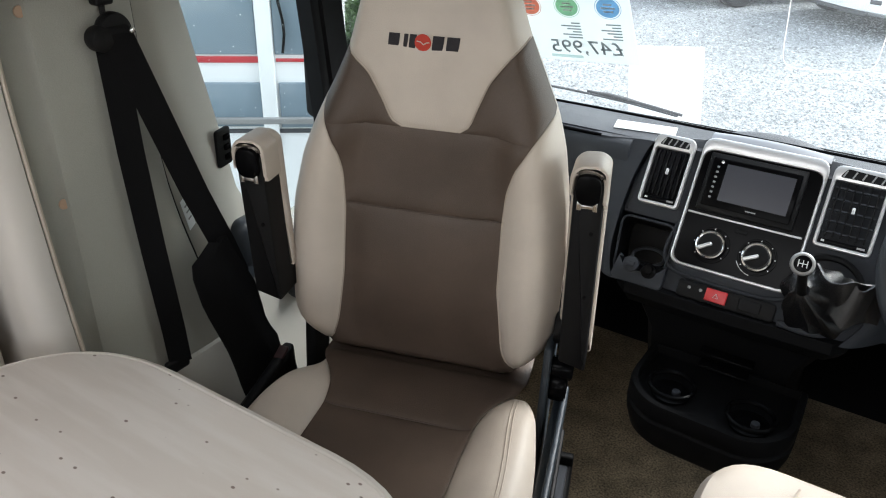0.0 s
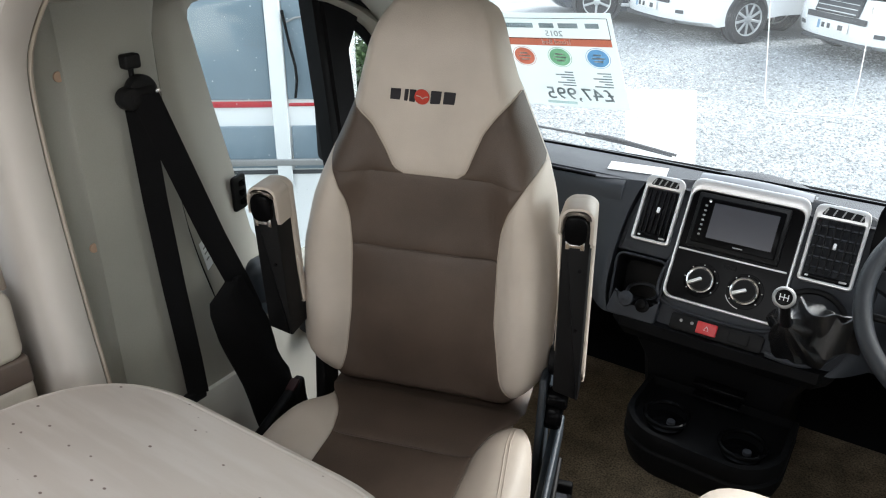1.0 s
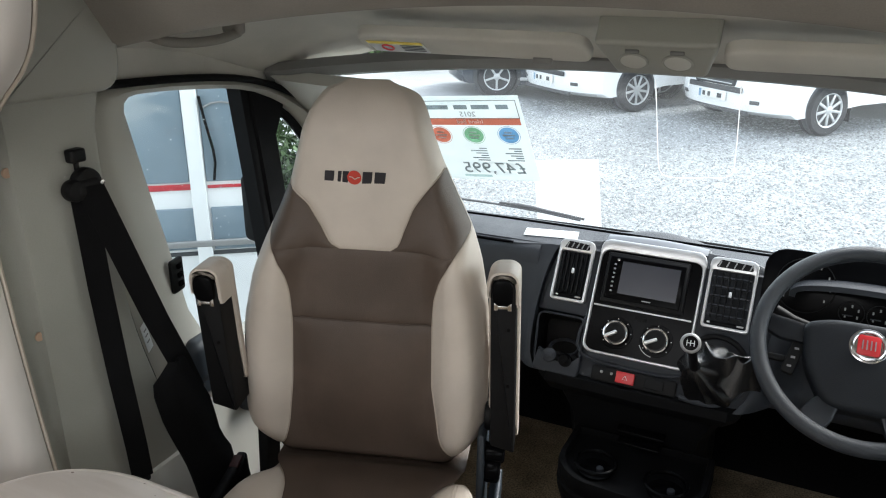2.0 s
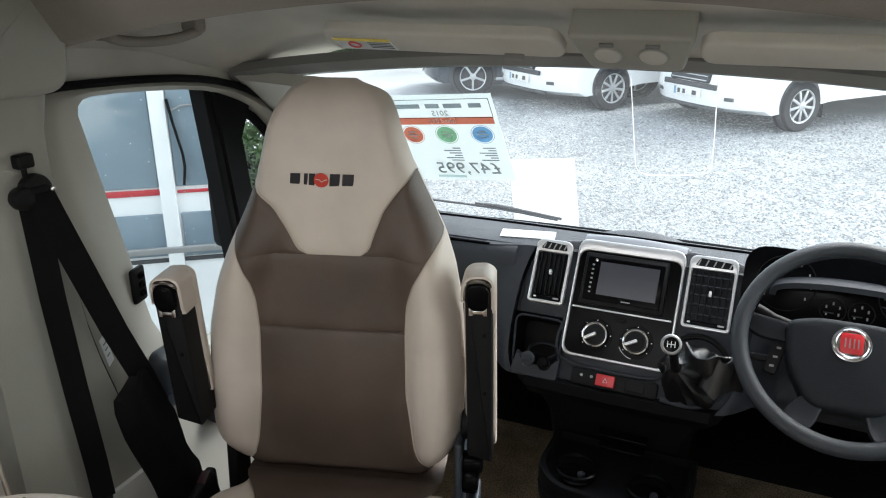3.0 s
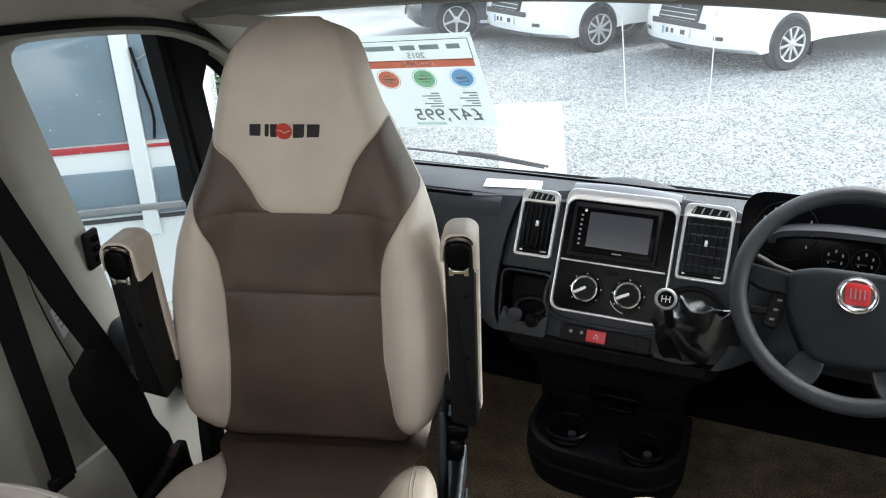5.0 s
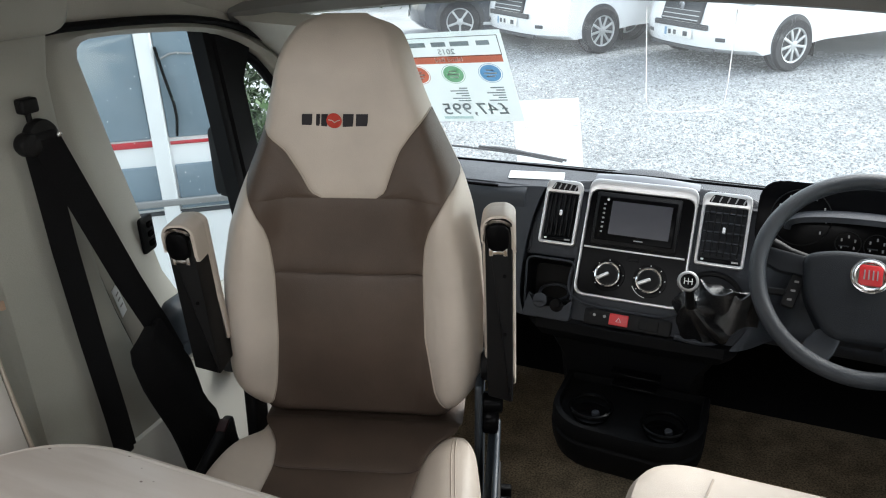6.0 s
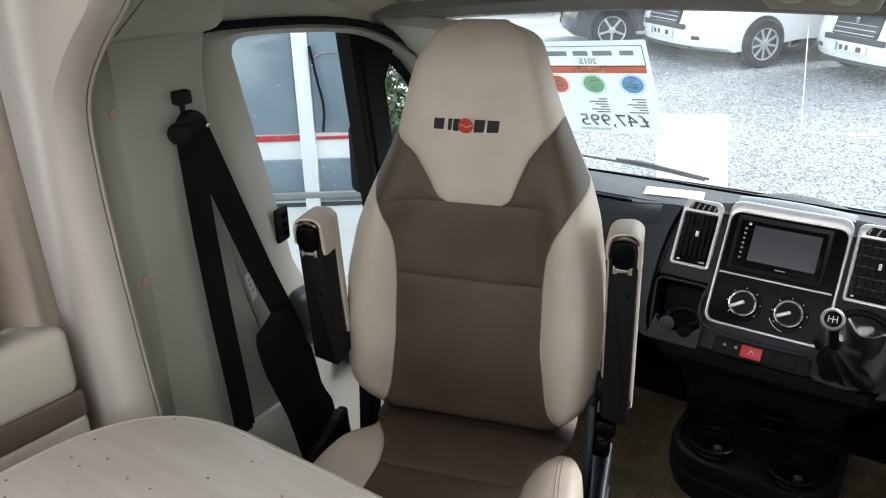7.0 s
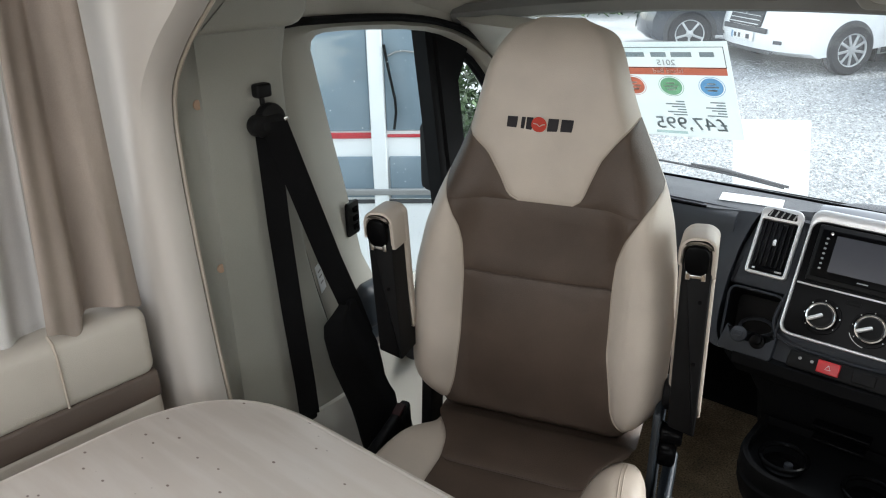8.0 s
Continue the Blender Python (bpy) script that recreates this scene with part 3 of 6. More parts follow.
def cab_door(side, name, label):
    d = thing(name, (side * 0.85, 1.15, 0.05), label, "door", kind="structure", in_place=True)
    inner, outer = door_outline(0), door_outline(1)
    n = len(inner)
    rows = []
    for k in range(7):
        rows.append([])
    levels = [(0.0, 0.055), (0.0, 0.004), (0.08, -0.003), (0.40, -0.016), (0.50, -0.014), (0.95, 0.004), (1.12, 0.030)]
    for row, (k, push) in zip(rows, levels):
        for (iy, iz), (oy, oz) in zip(inner, outer):
            row.append(lean(iy + (oy - iy) * k, iz + (oz - iz) * k, side) + Vector((side * push, 0, 0)))
    part("window_frame", loft(rows, closed=True), FRAME_TRIM, d, "taupe grey window frame")
    # lower panel
    low = [(0.69, 0.62), (1.72, 0.62), (1.72, 0.02), (0.86, 0.02), (0.72, 0.20)]
    lp = plate(rounded(low, 0.05), 0.03, 0.008)
    lp = moved(lp, Matrix(((0, 0, side, side * 0.765), (1, 0, 0, 0), (0, 1, 0, 0), (0, 0, 0, 1))))
    part("lower_panel", lp, LIGHT_TRIM, d, "pale grey moulded lower door panel")
    part("armrest", box((0.05, 0.42, 0.06), (side * 0.75, 1.18, 0.58), 0.02), DASH, d, "dark door armrest")
    pad = joined(box((0.05, 0.12, 0.10), (side * 0.762, 0.90, 0.728), 0.024, segments=5), box((0.04, 0.17, 0.06), (side * 0.762, 0.92, 0.68), 0.018))
    part("grab_pad", pad, PAD_GREY, d, "black rounded door pull")
    # black divider with the quarter light's rim ahead of it
    rows2 = []
    for z in np.linspace(1.235, 0.70, 10):
        far = lerp([(0.70, 1.275), (0.95, 1.262), (1.12, 1.264), (1.15, 1.274), (1.165, 1.302), (1.24, 1.33)], z)
        rows2.append([lean(y, z, side) + Vector((side * b, 0, 0)) for y, b in ((1.166, 0.050), (1.166, 0.012), (1.172, 0.008), (1.182, 0.008), (1.185, 0.013), (1.190, 0.013), (1.194, 0.006), (far - 0.012, 0.004), (far, 0.014), (far, 0.050))])
    part("divider_post", loft(rows2, closed=True, caps=True), POST_BLACK, d, "black window divider post")
    rim = [lean(y, z, side) + Vector((side * 0.02, 0, 0)) for y, z in ((1.29, 1.168), (1.33, 1.140), (1.39, 1.065), (1.46, 0.965), (1.53, 0.84), (1.50, 0.75), (1.28, 0.722))]
    part("quarter_light_rim", tube(rim, 0.011, 8, smooth=1), POST_BLACK, d, "black rim of the quarter light")
    seal = [lean(y, z - 0.001, side) + Vector((side * -0.014, -0.004, 0)) for y, z in outer[1:11]]
    part("door_seal", tube(seal, 0.0075, 8, smooth=1), RUBBER, d, "black rubber door seal")
    gl = [lean(y, z, side) + Vector((side * 0.05, 0, 0)) for y, z in inner]
    bm = bmesh.new()
    bm.faces.new([bm.verts.new(p) for p in gl])
    p = part("pane", thick(bm, 0.004), CLEAR, d, "clear side window glass", smooth=False)
    p.visible_shadow = False
    edge = [lean(y, z, side) + Vector((side * 0.040, 0, 0)) for y, z in inner]
    part("window_rubber", tube(edge[-4:] + edge[:1], 0.004, 6), RUBBER, d)
    sw = moved(plate(rounded([(-0.016, -0.034), (0.016, -0.034), (0.016, 0.034), (-0.016, 0.034)], 0.006), 0.006, 0.002), Matrix.Identity(4))
    m = Matrix.Translation(lean(0.863, 0.915, side) + Vector((side * -0.010, 0, 0))) @ Matrix(((0, 0, -side, 0), (1, 0, 0.12, 0), (0.16, 1, 0, 0), (0, 0, 0, 1)))
    plate_ob = part("switch_plate", moved(sw, m), BLACK, d, "black window switch plate")
    for k in (-0.018, 0.0, 0.018):
        part("switch", moved(box((0.012, 0.010, 0.008), (0.004, k, 0.007), 0.002), m), BLACK_GLOSS, plate_ob)
    return d


def droplets(door, side, seed):
    """Rain drops on the outside of the pane."""
    rng = random.Random(seed)
    drops = []
    for i in range(110):
        z = 0.74 + 0.5 * rng.random() ** 1.4
        y = rng.uniform(0.90, 1.17)
        b = bmesh.new()
        bmesh.ops.create_icosphere(b, subdivisions=1, radius=rng.uniform(0.0005, 0.0014))
        drops.append(moved(b, Matrix.Translation(lean(y, z, side) + Vector((side * 0.056, 0, 0)))))
    tagged(part("rain_drops", joined(*drops), WATER, door, "small rain drops on the glass"), kind="stuff")


droplets(cab_door(-1, "door_1", "pale grey cab door with a framed side window"), -1, 3)
cab_door(1, "door_2", "pale grey cab door with a framed side window")

# Added side panels keep daylight from leaking in beneath the dashboard.
for side in (-1, 1):
    structure("added_kick_panel", box((0.05, 0.50, 0.78), (side * 0.855, 1.88, 0.37), 0.01), DASH, "dark side panel added beside the footwell to block leaking daylight", "trim")

# pillar panels behind the doors: a fold where the plugs sit, a front edge that sweeps forward near the floor
def pillar_edge(z):
    return smooth_lerp([(0.0, 0.87), (0.44, 0.802), (0.546, 0.776), (0.655, 0.747), (0.76, 0.726), (0.83, 0.707), (0.907, 0.691), (0.98, 0.683), (1.16, 0.676), (1.24, 0.675), (1.27, 0.681), (1.30, 0.695), (1.46, 0.70)], z, 0.008)


for side in (-1, 1):
    rows, low_rows, gap = [], [], []
    for z in list(np.linspace(0.0, 0.5, 5)) + list(np.linspace(0.55, 1.46, 26)):
        e = pillar_edge(z)
        rows.append([Vector((side * x, y, z)) for x, y in ((0.86, 0.47), (0.756, 0.472), (0.742, 0.484), (0.737, 0.505), (0.737, 0.519), (0.732, 0.527), (0.724, 0.531), (0.721, 0.545), (0.720, e - 0.030), (0.721, e - 0.004), (0.726, e + 0.006), (0.736, e + 0.010), (0.88, e + 0.014))])
        gap.append((side * 0.748, e + 0.016, z))
    structure("pillar_panel", thick(loft(rows), 0.006), GREY_TRIM, "grey-green moulded pillar trim beside the door", "trim")
    # A dark tube stands in for the shade in the open gap.
    structure("pillar_gap", tube(gap, 0.0055, 6), RUBBER, "dark tube standing in for the shaded gap between pillar and door", "trim")
    for z, proud in ((0.0, 0.006), (0.3, 0.006), (0.5, 0.006), (0.585, 0.006), (0.597, 0.003), (0.600, -0.006)):
        e = pillar_edge(z) + 0.012
        low_rows.append([Vector((side * x, y, z)) for x, y in ((0.76, 0.62), (0.72 - proud, 0.64), (0.716 - proud, 0.68), (0.716 - proud, e - 0.018), (0.722 - proud, e - 0.004), (0.736 - proud, e), (0.80, e))])
    structure("sill_trim", loft(low_rows, closed=True, caps=True), LIGHT_TRIM, "pale grey lower pillar moulding", "trim")
    pb = rounded([(0.515, 1.303), (0.718, 1.298), (0.726, 1.42), (0.726, 1.47), (0.515, 1.47)], [0.012, 0.045, 0.01, 0.01, 0.01])
    bx = moved(plate([(p[0], p[1]) for p in pb], 0.13, 0.012, segments=3), Matrix(((0, 0, -side, side * 0.82), (1, 0, 0, 0), (0, 1, 0, 0), (0, 0, 0, 1))))
    structure("corner_cover", bx, GREY_TRIM, "beige moulded cover under the fascia", "trim")
for z in (1.204, 0.946):
    g = tagged(part("screw_plug", moved(cylinder(0.0075, 0.004, (0, 0, 0), 0.0015, 20), Matrix.Translation((-0.7295, 0.5265, z)) @ Matrix.Rotation(radians(90), 4, "Y")), material("tan_plug", (0.40, 0.27, 0.19), 0.5)), "small tan plastic screw plug in the pillar trim", "plug", "pillar plugs")


# bulkhead arch between living part and cab
def arch_x(z):
    return 0.018 + 1.079 * smooth_lerp([(0.0, 0.60), (0.72, 0.610), (0.82, 0.622), (0.98, 0.636), (1.10, 0.643), (1.19, 0.643), (1.24, 0.634), (1.28, 0.606), (1.32, 0.570), (1.36, 0.522), (1.39, 0.500), (1.44, 0.483), (1.6, 0.47), (2.05, 0.46)], z, 0.008)


for side, nm in ((-1, "bulkhead_left"), (1, "bulkhead_right")):
    rows = []
    for z in list(np.linspace(0, 1.0, 8)) + list(np.linspace(1.03, 1.5, 34)) + [1.6, 1.8, 2.05]:
        e = arch_x(z)
        prof = [(0.99, 0.425), (e + 0.06, 0.425), (e + 0.028, 0.426), (e + 0.010, 0.432), (e + 0.002, 0.444), (e, 0.460), (e + 0.004, 0.475), (e + 0.02, 0.482), (0.99, 0.485)]
        rows.append([Vector((side * x, y, z)) for x, y in prof])
    structure(nm, loft(rows, closed=True, caps=True), WHITE_PANEL, "off-white curved bulkhead arch at the cab opening", "bulkhead")
    structure("arch_edge", tube([(side * (arch_x(z) - 0.0005 + 0.006), 0.4805, z) for z in np.linspace(0.3, 1.9, 60)], 0.0032, 6), material("gold_edge_band", (0.40, 0.35, 0.29), 0.5), "thin beige edge band on the arch", "trim")
structure("firewall", box((2.0, 0.04, 1.0), (0, 2.10, 0.20)), POST_BLACK, "dark bulkhead behind the dashboard", "bulkhead", smooth=False)
bon = [[(x, y, z - 0.05 * (abs(x) / 0.9) ** 2) for y, z in ((2.13, 0.655), (2.25, 0.625), (2.5, 0.54), (2.8, 0.40), (2.95, 0.22), (2.98, 0.0))] for x in np.linspace(-0.9, 0.9, 15)]
structure("bonnet", thick(loft(bon), 0.01), WHITE_PAINT, "white bonnet ahead of the windscreen", "bonnet")
structure("scuttle", joined(box((1.7, 0.10, 0.05), (0, 2.10, 0.675), 0.015), box((1.4, 0.02, 0.02), (0, 2.085, 0.705), 0.008)), RUBBER, "black scuttle panel below the windscreen", "scuttle")


# ---- swivelled passenger seat ----
def step(a, b, x):
    t = min(1.0, max(0.0, (x - a) / (b - a)))
    return t * t * (3 - 2 * t)


OUT_L = [(0.598, -0.190), (0.607, -0.205), (0.622, -0.222), (0.645, -0.240), (0.668, -0.250), (0.757, -0.250), (0.86, -0.242), (0.945, -0.221), (1.02, -0.190), (1.12, -0.145), (1.167, -0.133), (1.217, -0.121), (1.25, -0.108), (1.27, -0.094), (1.282, -0.079), (1.290, -0.060), (1.2945, -0.036), (1.296, -0.020)]
OUT_R = [(0.598, 0.180), (0.607, 0.192), (0.625, 0.208), (0.66, 0.221), (0.71, 0.227), (0.81, 0.229), (0.91, 0.224), (0.985, 0.211), (1.04, 0.194), (1.150, 0.140), (1.171, 0.131), (1.21, 0.116), (1.24, 0.105), (1.265, 0.090), (1.279, 0.074), (1.288, 0.056), (1.2935, 0.034), (1.296, 0.014)]
IN_L = [(0.598, -0.188), (0.606, -0.172), (0.62, -0.158), (0.65, -0.149), (0.75, -0.139), (0.873, -0.134), (0.93, -0.135), (0.965, -0.140), (1.0, -0.155), (1.025, -0.170), (1.045, -0.180)]
IN_R = [(0.598, 0.178), (0.607, 0.172), (0.63, 0.156), (0.66, 0.143), (0.757, 0.127), (0.879, 0.127), (0.93, 0.131), (0.97, 0.143), (1.01, 0.166), (1.035, 0.184), (1.055, 0.192)]
VEE_L = [(1.010, -0.030), (1.013, -0.050), (1.022, -0.060), (1.05, -0.073), (1.09, -0.097), (1.11, -0.121), (1.127, -0.142)]
VEE_R = [(1.010, 0.042), (1.013, 0.056), (1.022, 0.065), (1.05, 0.075), (1.09, 0.091), (1.12, 0.113), (1.150, 0.140)]


def edge_l(z):
    return smooth_lerp(OUT_L, z, 0.005)


def edge_r(z):
    return smooth_lerp(OUT_R, z, 0.005)


def back_depth(u, z):
    """How far the backrest's face stands towards the sitter."""
    o = edge_r(z) if u > 0 else edge_l(z)
    s = abs(u) / max(0.02, abs(o))
    bolster = 1 - step(0.98, 1.08, z)
    d = -0.05 * (z - 0.87) - 0.35 * max(0.0, z - 1.0) ** 2
    d += 0.030 * step(0.48, 0.74, s) * bolster * step(0.585, 0.66, z)
    d += 0.012 * math.exp(-((z - 0.79) / 0.10) ** 2) * (1 - step(0.3, 0.6, s))
    d -= (0.062 - 0.012 * (1 - bolster)) * min(1.0, max(0.0, (s - 0.78) / 0.22)) ** 2.2 * (1 - step(1.262, 1.294, z))
    d -= 0.03 * (1 - step(0.57, 0.605, z))
    d -= 0.060 * min(1.0, max(0.0, (z - 1.20) / 0.097)) ** 2.4
    return d


def skin(zs, left, right, depth, n=14, puff=0.005, wave=0.0):
    """A padded cover piece between two outlines."""
    rows = []
    m = len(zs)
    for i, z in enumerate(zs):
        a, b = left(z), right(z)
        row = []
        for j in range(n + 1):
            t = j / n
            t = 0.5 - 0.5 * math.cos(math.pi * t) if n > 6 else t
            u = a + (b - a) * t
            e = min(min(t, 1 - t) * max(1e-4, b - a), min(z - zs[0], zs[-1] - z) + 0.0008)
            lift = puff * (1 - math.exp(-max(0.0, e) / 0.007)) - puff
            row.append((u, -(depth(u, z) + lift + wave * noise.noise((u * 14, z * 14, 0.3))), z))
        rows.append(row)
    return loft(rows)


def spread(a, b, n):
    """Steps that lie closer at both ends."""
    return [a + (b - a) * (0.5 - 0.5 * math.cos(math.pi * i / n)) for i in range(n + 1)]


def seam_line(points, depth, r=0.0011, off=0.0005):
    return tube([(u, -(depth(u, z) + off - 0.004), z) for u, z in points], r, 6)


def armrest(parent, u0, u1, d, z0, z1, lean_u, small):
    """A folded-up armrest: black carrier, cream pad behind and over its tip."""
    w = u1 - u0
    um = (u0 + u1) / 2

    def bent(bm):
        for v in bm.verts:
            v.co.x += lean_u * (z1 - v.co.z)
        return bm

    body = rounded([(u0 + 0.006, z0 + 0.012), (u1 - 0.005, z0), (u1 - 0.005, z1 - 0.022), (u0 + 0.006, z1 - 0.034)], [0.004, 0.004, 0.012, 0.012])
    to_seat = Matrix(((1, 0, 0, 0), (0, 0, -1, 0), (0, 1, 0, 0), (0, 0, 0, 1)))
    a = part("armrest", bent(moved(plate(body, 0.064 if small else 0.050, 0.004), Matrix.Translation((0, -d + (0.032 if small else 0.018), 0)) @ to_seat)), BLACK, parent, "black armrest carrier, folded up")
    low = z0 + 0.04 if small else z0 + 0.006
    pad = rounded([(u0 - 0.001, low + 0.03), (u1, low), (u1, z1 - 0.010), (u1 - 0.014, z1), (u0 + 0.012, z1 - 0.002), (u0 - 0.001, z1 - 0.016)], [0.01, 0.006, 0.012, 0.014, 0.016, 0.012])
    p1 = moved(plate(pad, 0.014 if small else 0.022, 0.006 if small else 0.009, segments=3), Matrix.Translation((0, -d + (0.030 if small else 0.032), 0)) @ to_seat)
    cap = rounded([(u0 - 0.001, z1 - 0.048), (u0 + 0.006, z1 - 0.051), (u0 + 0.007, z1 - 0.018), (um, z1 - 0.010), (u1 - 0.008, z1 - 0.018), (u1 - 0.008, z1 - 0.058), (u1 + 0.001, z1 - 0.066), (u1, z1 - 0.010), (u1 - 0.014, z1 + 0.001), (u0 + 0.012, z1 - 0.001), (u0 - 0.001, z1 - 0.016)], [0.002, 0.002, 0.008, 0.01, 0.008, 0.003, 0.002, 0.012, 0.014, 0.016, 0.012])
    p2 = moved(plate(cap, 0.046, 0.005), Matrix.Translation((0, -d + 0.014, 0)) @ to_seat)
    part("pad", bent(joined(p1, p2)), CREAM, a, "cream leatherette armrest pad")
    oval = [(um + (w * 0.34) * math.copysign(abs(math.cos(t)) ** 0.7, math.cos(t)), z1 - 0.036 + 0.024 * math.copysign(abs(math.sin(t)) ** 0.7, math.sin(t))) for t in (2 * math.pi * k / 28 for k in range(28))]
    part("end_cap", bent(moved(plate(oval, 0.012, 0.004), Matrix.Translation((0, -d - 0.028, 0)) @ to_seat)), BLACK_GLOSS, a, "gloss black oval end cap")
    clip = [box((w * 0.42, 0.004, 0.006), (um, -d - 0.036, z1 - 0.062), 0.001)] + [box((0.007, 0.005, 0.014), (um + k * w * 0.21, -d - 0.036, z1 - 0.061), 0.001) for k in (-1, 1)]
    part("clip", bent(joined(*clip)), CHROME, a, "small bright metal clip")
    for k in (0.14, 0.25):
        part("screw", bent(moved(cylinder(0.003, 0.003, (0, 0, 0), 0.0005, 12), Matrix.Translation((um + w * 0.18, -d - 0.033, z0 + k)) @ Matrix.Rotation(radians(90), 4, "X"))), BLACK_GLOSS, a)
    return a


def seat_back(seat):
    z_r = spread(0.600, 1.05, 40)
    shell = []
    for z in spread(0.603, 1.283, 60):
        a, b = edge_l(max(z, 0.60)), edge_r(max(z, 0.60))
        f = -0.05 * (z - 0.87) - 0.35 * max(0.0, z - 1.0) ** 2
        k = 1 - 0.35 * step(1.15, 1.31, z)
        a, b = a * (1 - 0.10 * step(1.12, 1.22, z)), b * (1 - 0.10 * step(1.12, 1.22, z))
        shell.append([(a * 0.965, -(f - 0.045 * k - 0.01), z), (a * 0.978, -(f - 0.075 * k), z), (a * 0.91, -(f - 0.115 * k), z), (a * 0.6, -(f - 0.14 * k), z), (b * 0.6, -(f - 0.14 * k), z), (b * 0.91, -(f - 0.115 * k), z), (b * 0.978, -(f - 0.075 * k), z), (b * 0.965, -(f - 0.045 * k - 0.01), z), (b * 0.5, -(f - 0.035 * k - (0.04 if z > 1.261 else 0)), z), (a * 0.5, -(f - 0.035 * k - (0.04 if z > 1.261 else 0)), z)])
    back = part("backrest", loft(shell, closed=True, caps=True), CREAM, seat, "cream rear shell of the backrest")
    part("bolster", skin(spread(0.600, 1.042, 44), edge_l, lambda z: max(edge_l(z) + 0.001, smooth_lerp(IN_L, z, 0.004)), back_depth, 14), CREAM, back, "cream leatherette side bolster")
    part("bolster", skin(spread(0.600, 1.053, 44), lambda z: min(edge_r(z) - 0.001, smooth_lerp(IN_R, z, 0.004)), edge_r, back_depth, 14), CREAM, back, "cream leatherette side bolster")
    mid_l = lambda z: max(edge_l(z), smooth_lerp(IN_L, z, 0.004)) if z < 1.045 else edge_l(z)
    mid_r = lambda z: min(edge_r(z), smooth_lerp(IN_R, z, 0.004)) if z < 1.053 else edge_r(z)
    seam_z = lambda u: 0.874 + 0.02 * u
    part("lower_panel", skin(spread(0.572, 0.8755, 40), mid_l, mid_r, back_depth, 26, wave=0.0022), BROWN, back, "brown leatherette lower back panel")
    upper = skin(spread(0.8755, 1.0125, 24), mid_l, mid_r, back_depth, 26, wave=0.002)
    wing_l = skin(spread(1.0095, 1.127, 22), mid_l, lambda z: max(edge_l(z) + 0.0005, smooth_lerp(VEE_L, z, 0.003)), back_depth, 12, wave=0.001)
    wing_r = skin(spread(1.0095, 1.150, 24), lambda z: min(edge_r(z) - 0.0005, smooth_lerp(VEE_R, z, 0.003)), mid_r, back_depth, 12, wave=0.001)
    part("upper_panel", upper, BROWN, back, "brown leatherette upper back panel")
    part("wing", wing_l, BROWN, back, "brown leatherette shoulder panel")
    part("wing", wing_r, BROWN, back, "brown leatherette shoulder panel")
    hl = lambda z: edge_l(z) if z > 1.127 else smooth_lerp(VEE_L, z, 0.003)
    hr = lambda z: edge_r(z) if z > 1.150 else smooth_lerp(VEE_R, z, 0.003)
    headrest = part("headrest", skin(spread(1.0095, 1.295, 64), hl, hr, back_depth, 30, wave=0.0008), CREAM, back, "cream leatherette integral headrest panel")
    # piping along the seams
    part("seam", joined(tube([(u, -(back_depth(u, 0.8755) - 0.0035), 0.8755) for u in np.linspace(-0.133, 0.127, 24)], 0.0013, 6)), BROWN_SEAM, back)
    part("seam", tube([(smooth_lerp(VEE_L, z, 0.003), -(back_depth(smooth_lerp(VEE_L, z, 0.003), z) - 0.0038), z) for z in np.linspace(1.127, 1.012, 18)] + [(smooth_lerp(VEE_R, z, 0.003), -(back_depth(smooth_lerp(VEE_R, z, 0.003), z) - 0.0038), z) for z in np.linspace(1.012, 1.150, 18)], 0.0012, 6), CREAM_SEAM, back)
    for tab in (IN_L, IN_R):
        pts = [(smooth_lerp(tab, z, 0.004), z) for z in np.linspace(0.604, 1.04, 40)]
        part("seam", tube([(u, -(back_depth(u, z) - 0.0038), z) for u, z in pts], 0.0012, 6), CREAM_SEAM, back)
    # embroidered mark, as plain dark strokes round a red disc
    for u, w in ((-0.0455, 0.016), (-0.0285, 0.006), (-0.0185, 0.010), (0.0175, 0.016), (0.0385, 0.018)):
        u, w = u * 1.07 - 0.008, w * 1.07
        b = box((w, 0.0016, 0.022), (0, 0, 0), 0.0006, segments=1)
        for v in b.verts:
            v.co.x += v.co.z * 0.12
        part("emblem_block", moved(b, Matrix.Translation((u, -back_depth(u, 1.14) - 0.0006, 1.1395))), THREAD_BLACK, headrest, "plain black embroidered block")
    disc = moved(cylinder(0.0125, 0.0018, (0, 0, 0), 0.0005, 28), Matrix.Translation((-0.012, -back_depth(0, 1.14) - 0.0008, 1.1395)) @ Matrix.Rotation(radians(90), 4, "X"))
    part("emblem_disc", disc, THREAD_RED, headrest, "red embroidered disc")
    bird = tube([(-0.021, -back_depth(0, 1.14) - 0.0020, 1.1415), (-0.015, -back_depth(0, 1.14) - 0.0022, 1.1405), (-0.011, -back_depth(0, 1.14) - 0.0022, 1.1370), (-0.006, -back_depth(0, 1.14) - 0.0022, 1.1400), (-0.002, -back_depth(0, 1.14) - 0.0020, 1.1405)], 0.0009, 6)
    part("emblem_curve", bird, CREAM, headrest)


def cush_top(u, d):
    """The height of the seat cushion's top."""
    z = 0.588 + 0.008 * math.exp(-((d - 0.08) / 0.05) ** 2) - 0.010 * math.exp(-((d - 0.26) / 0.1) ** 2)
    z += 0.034 * step(0.10, 0.19, abs(u)) * step(0.05, 0.16, d)
    z -= 0.05 * min(1.0, max(0.0, (abs(u) - 0.205) / 0.045)) ** 2
    z -= 0.055 * min(1.0, max(0.0, (d - 0.40) / 0.10)) ** 2
    z -= 0.014 * (1 - step(-0.005, 0.026, d))
    return z


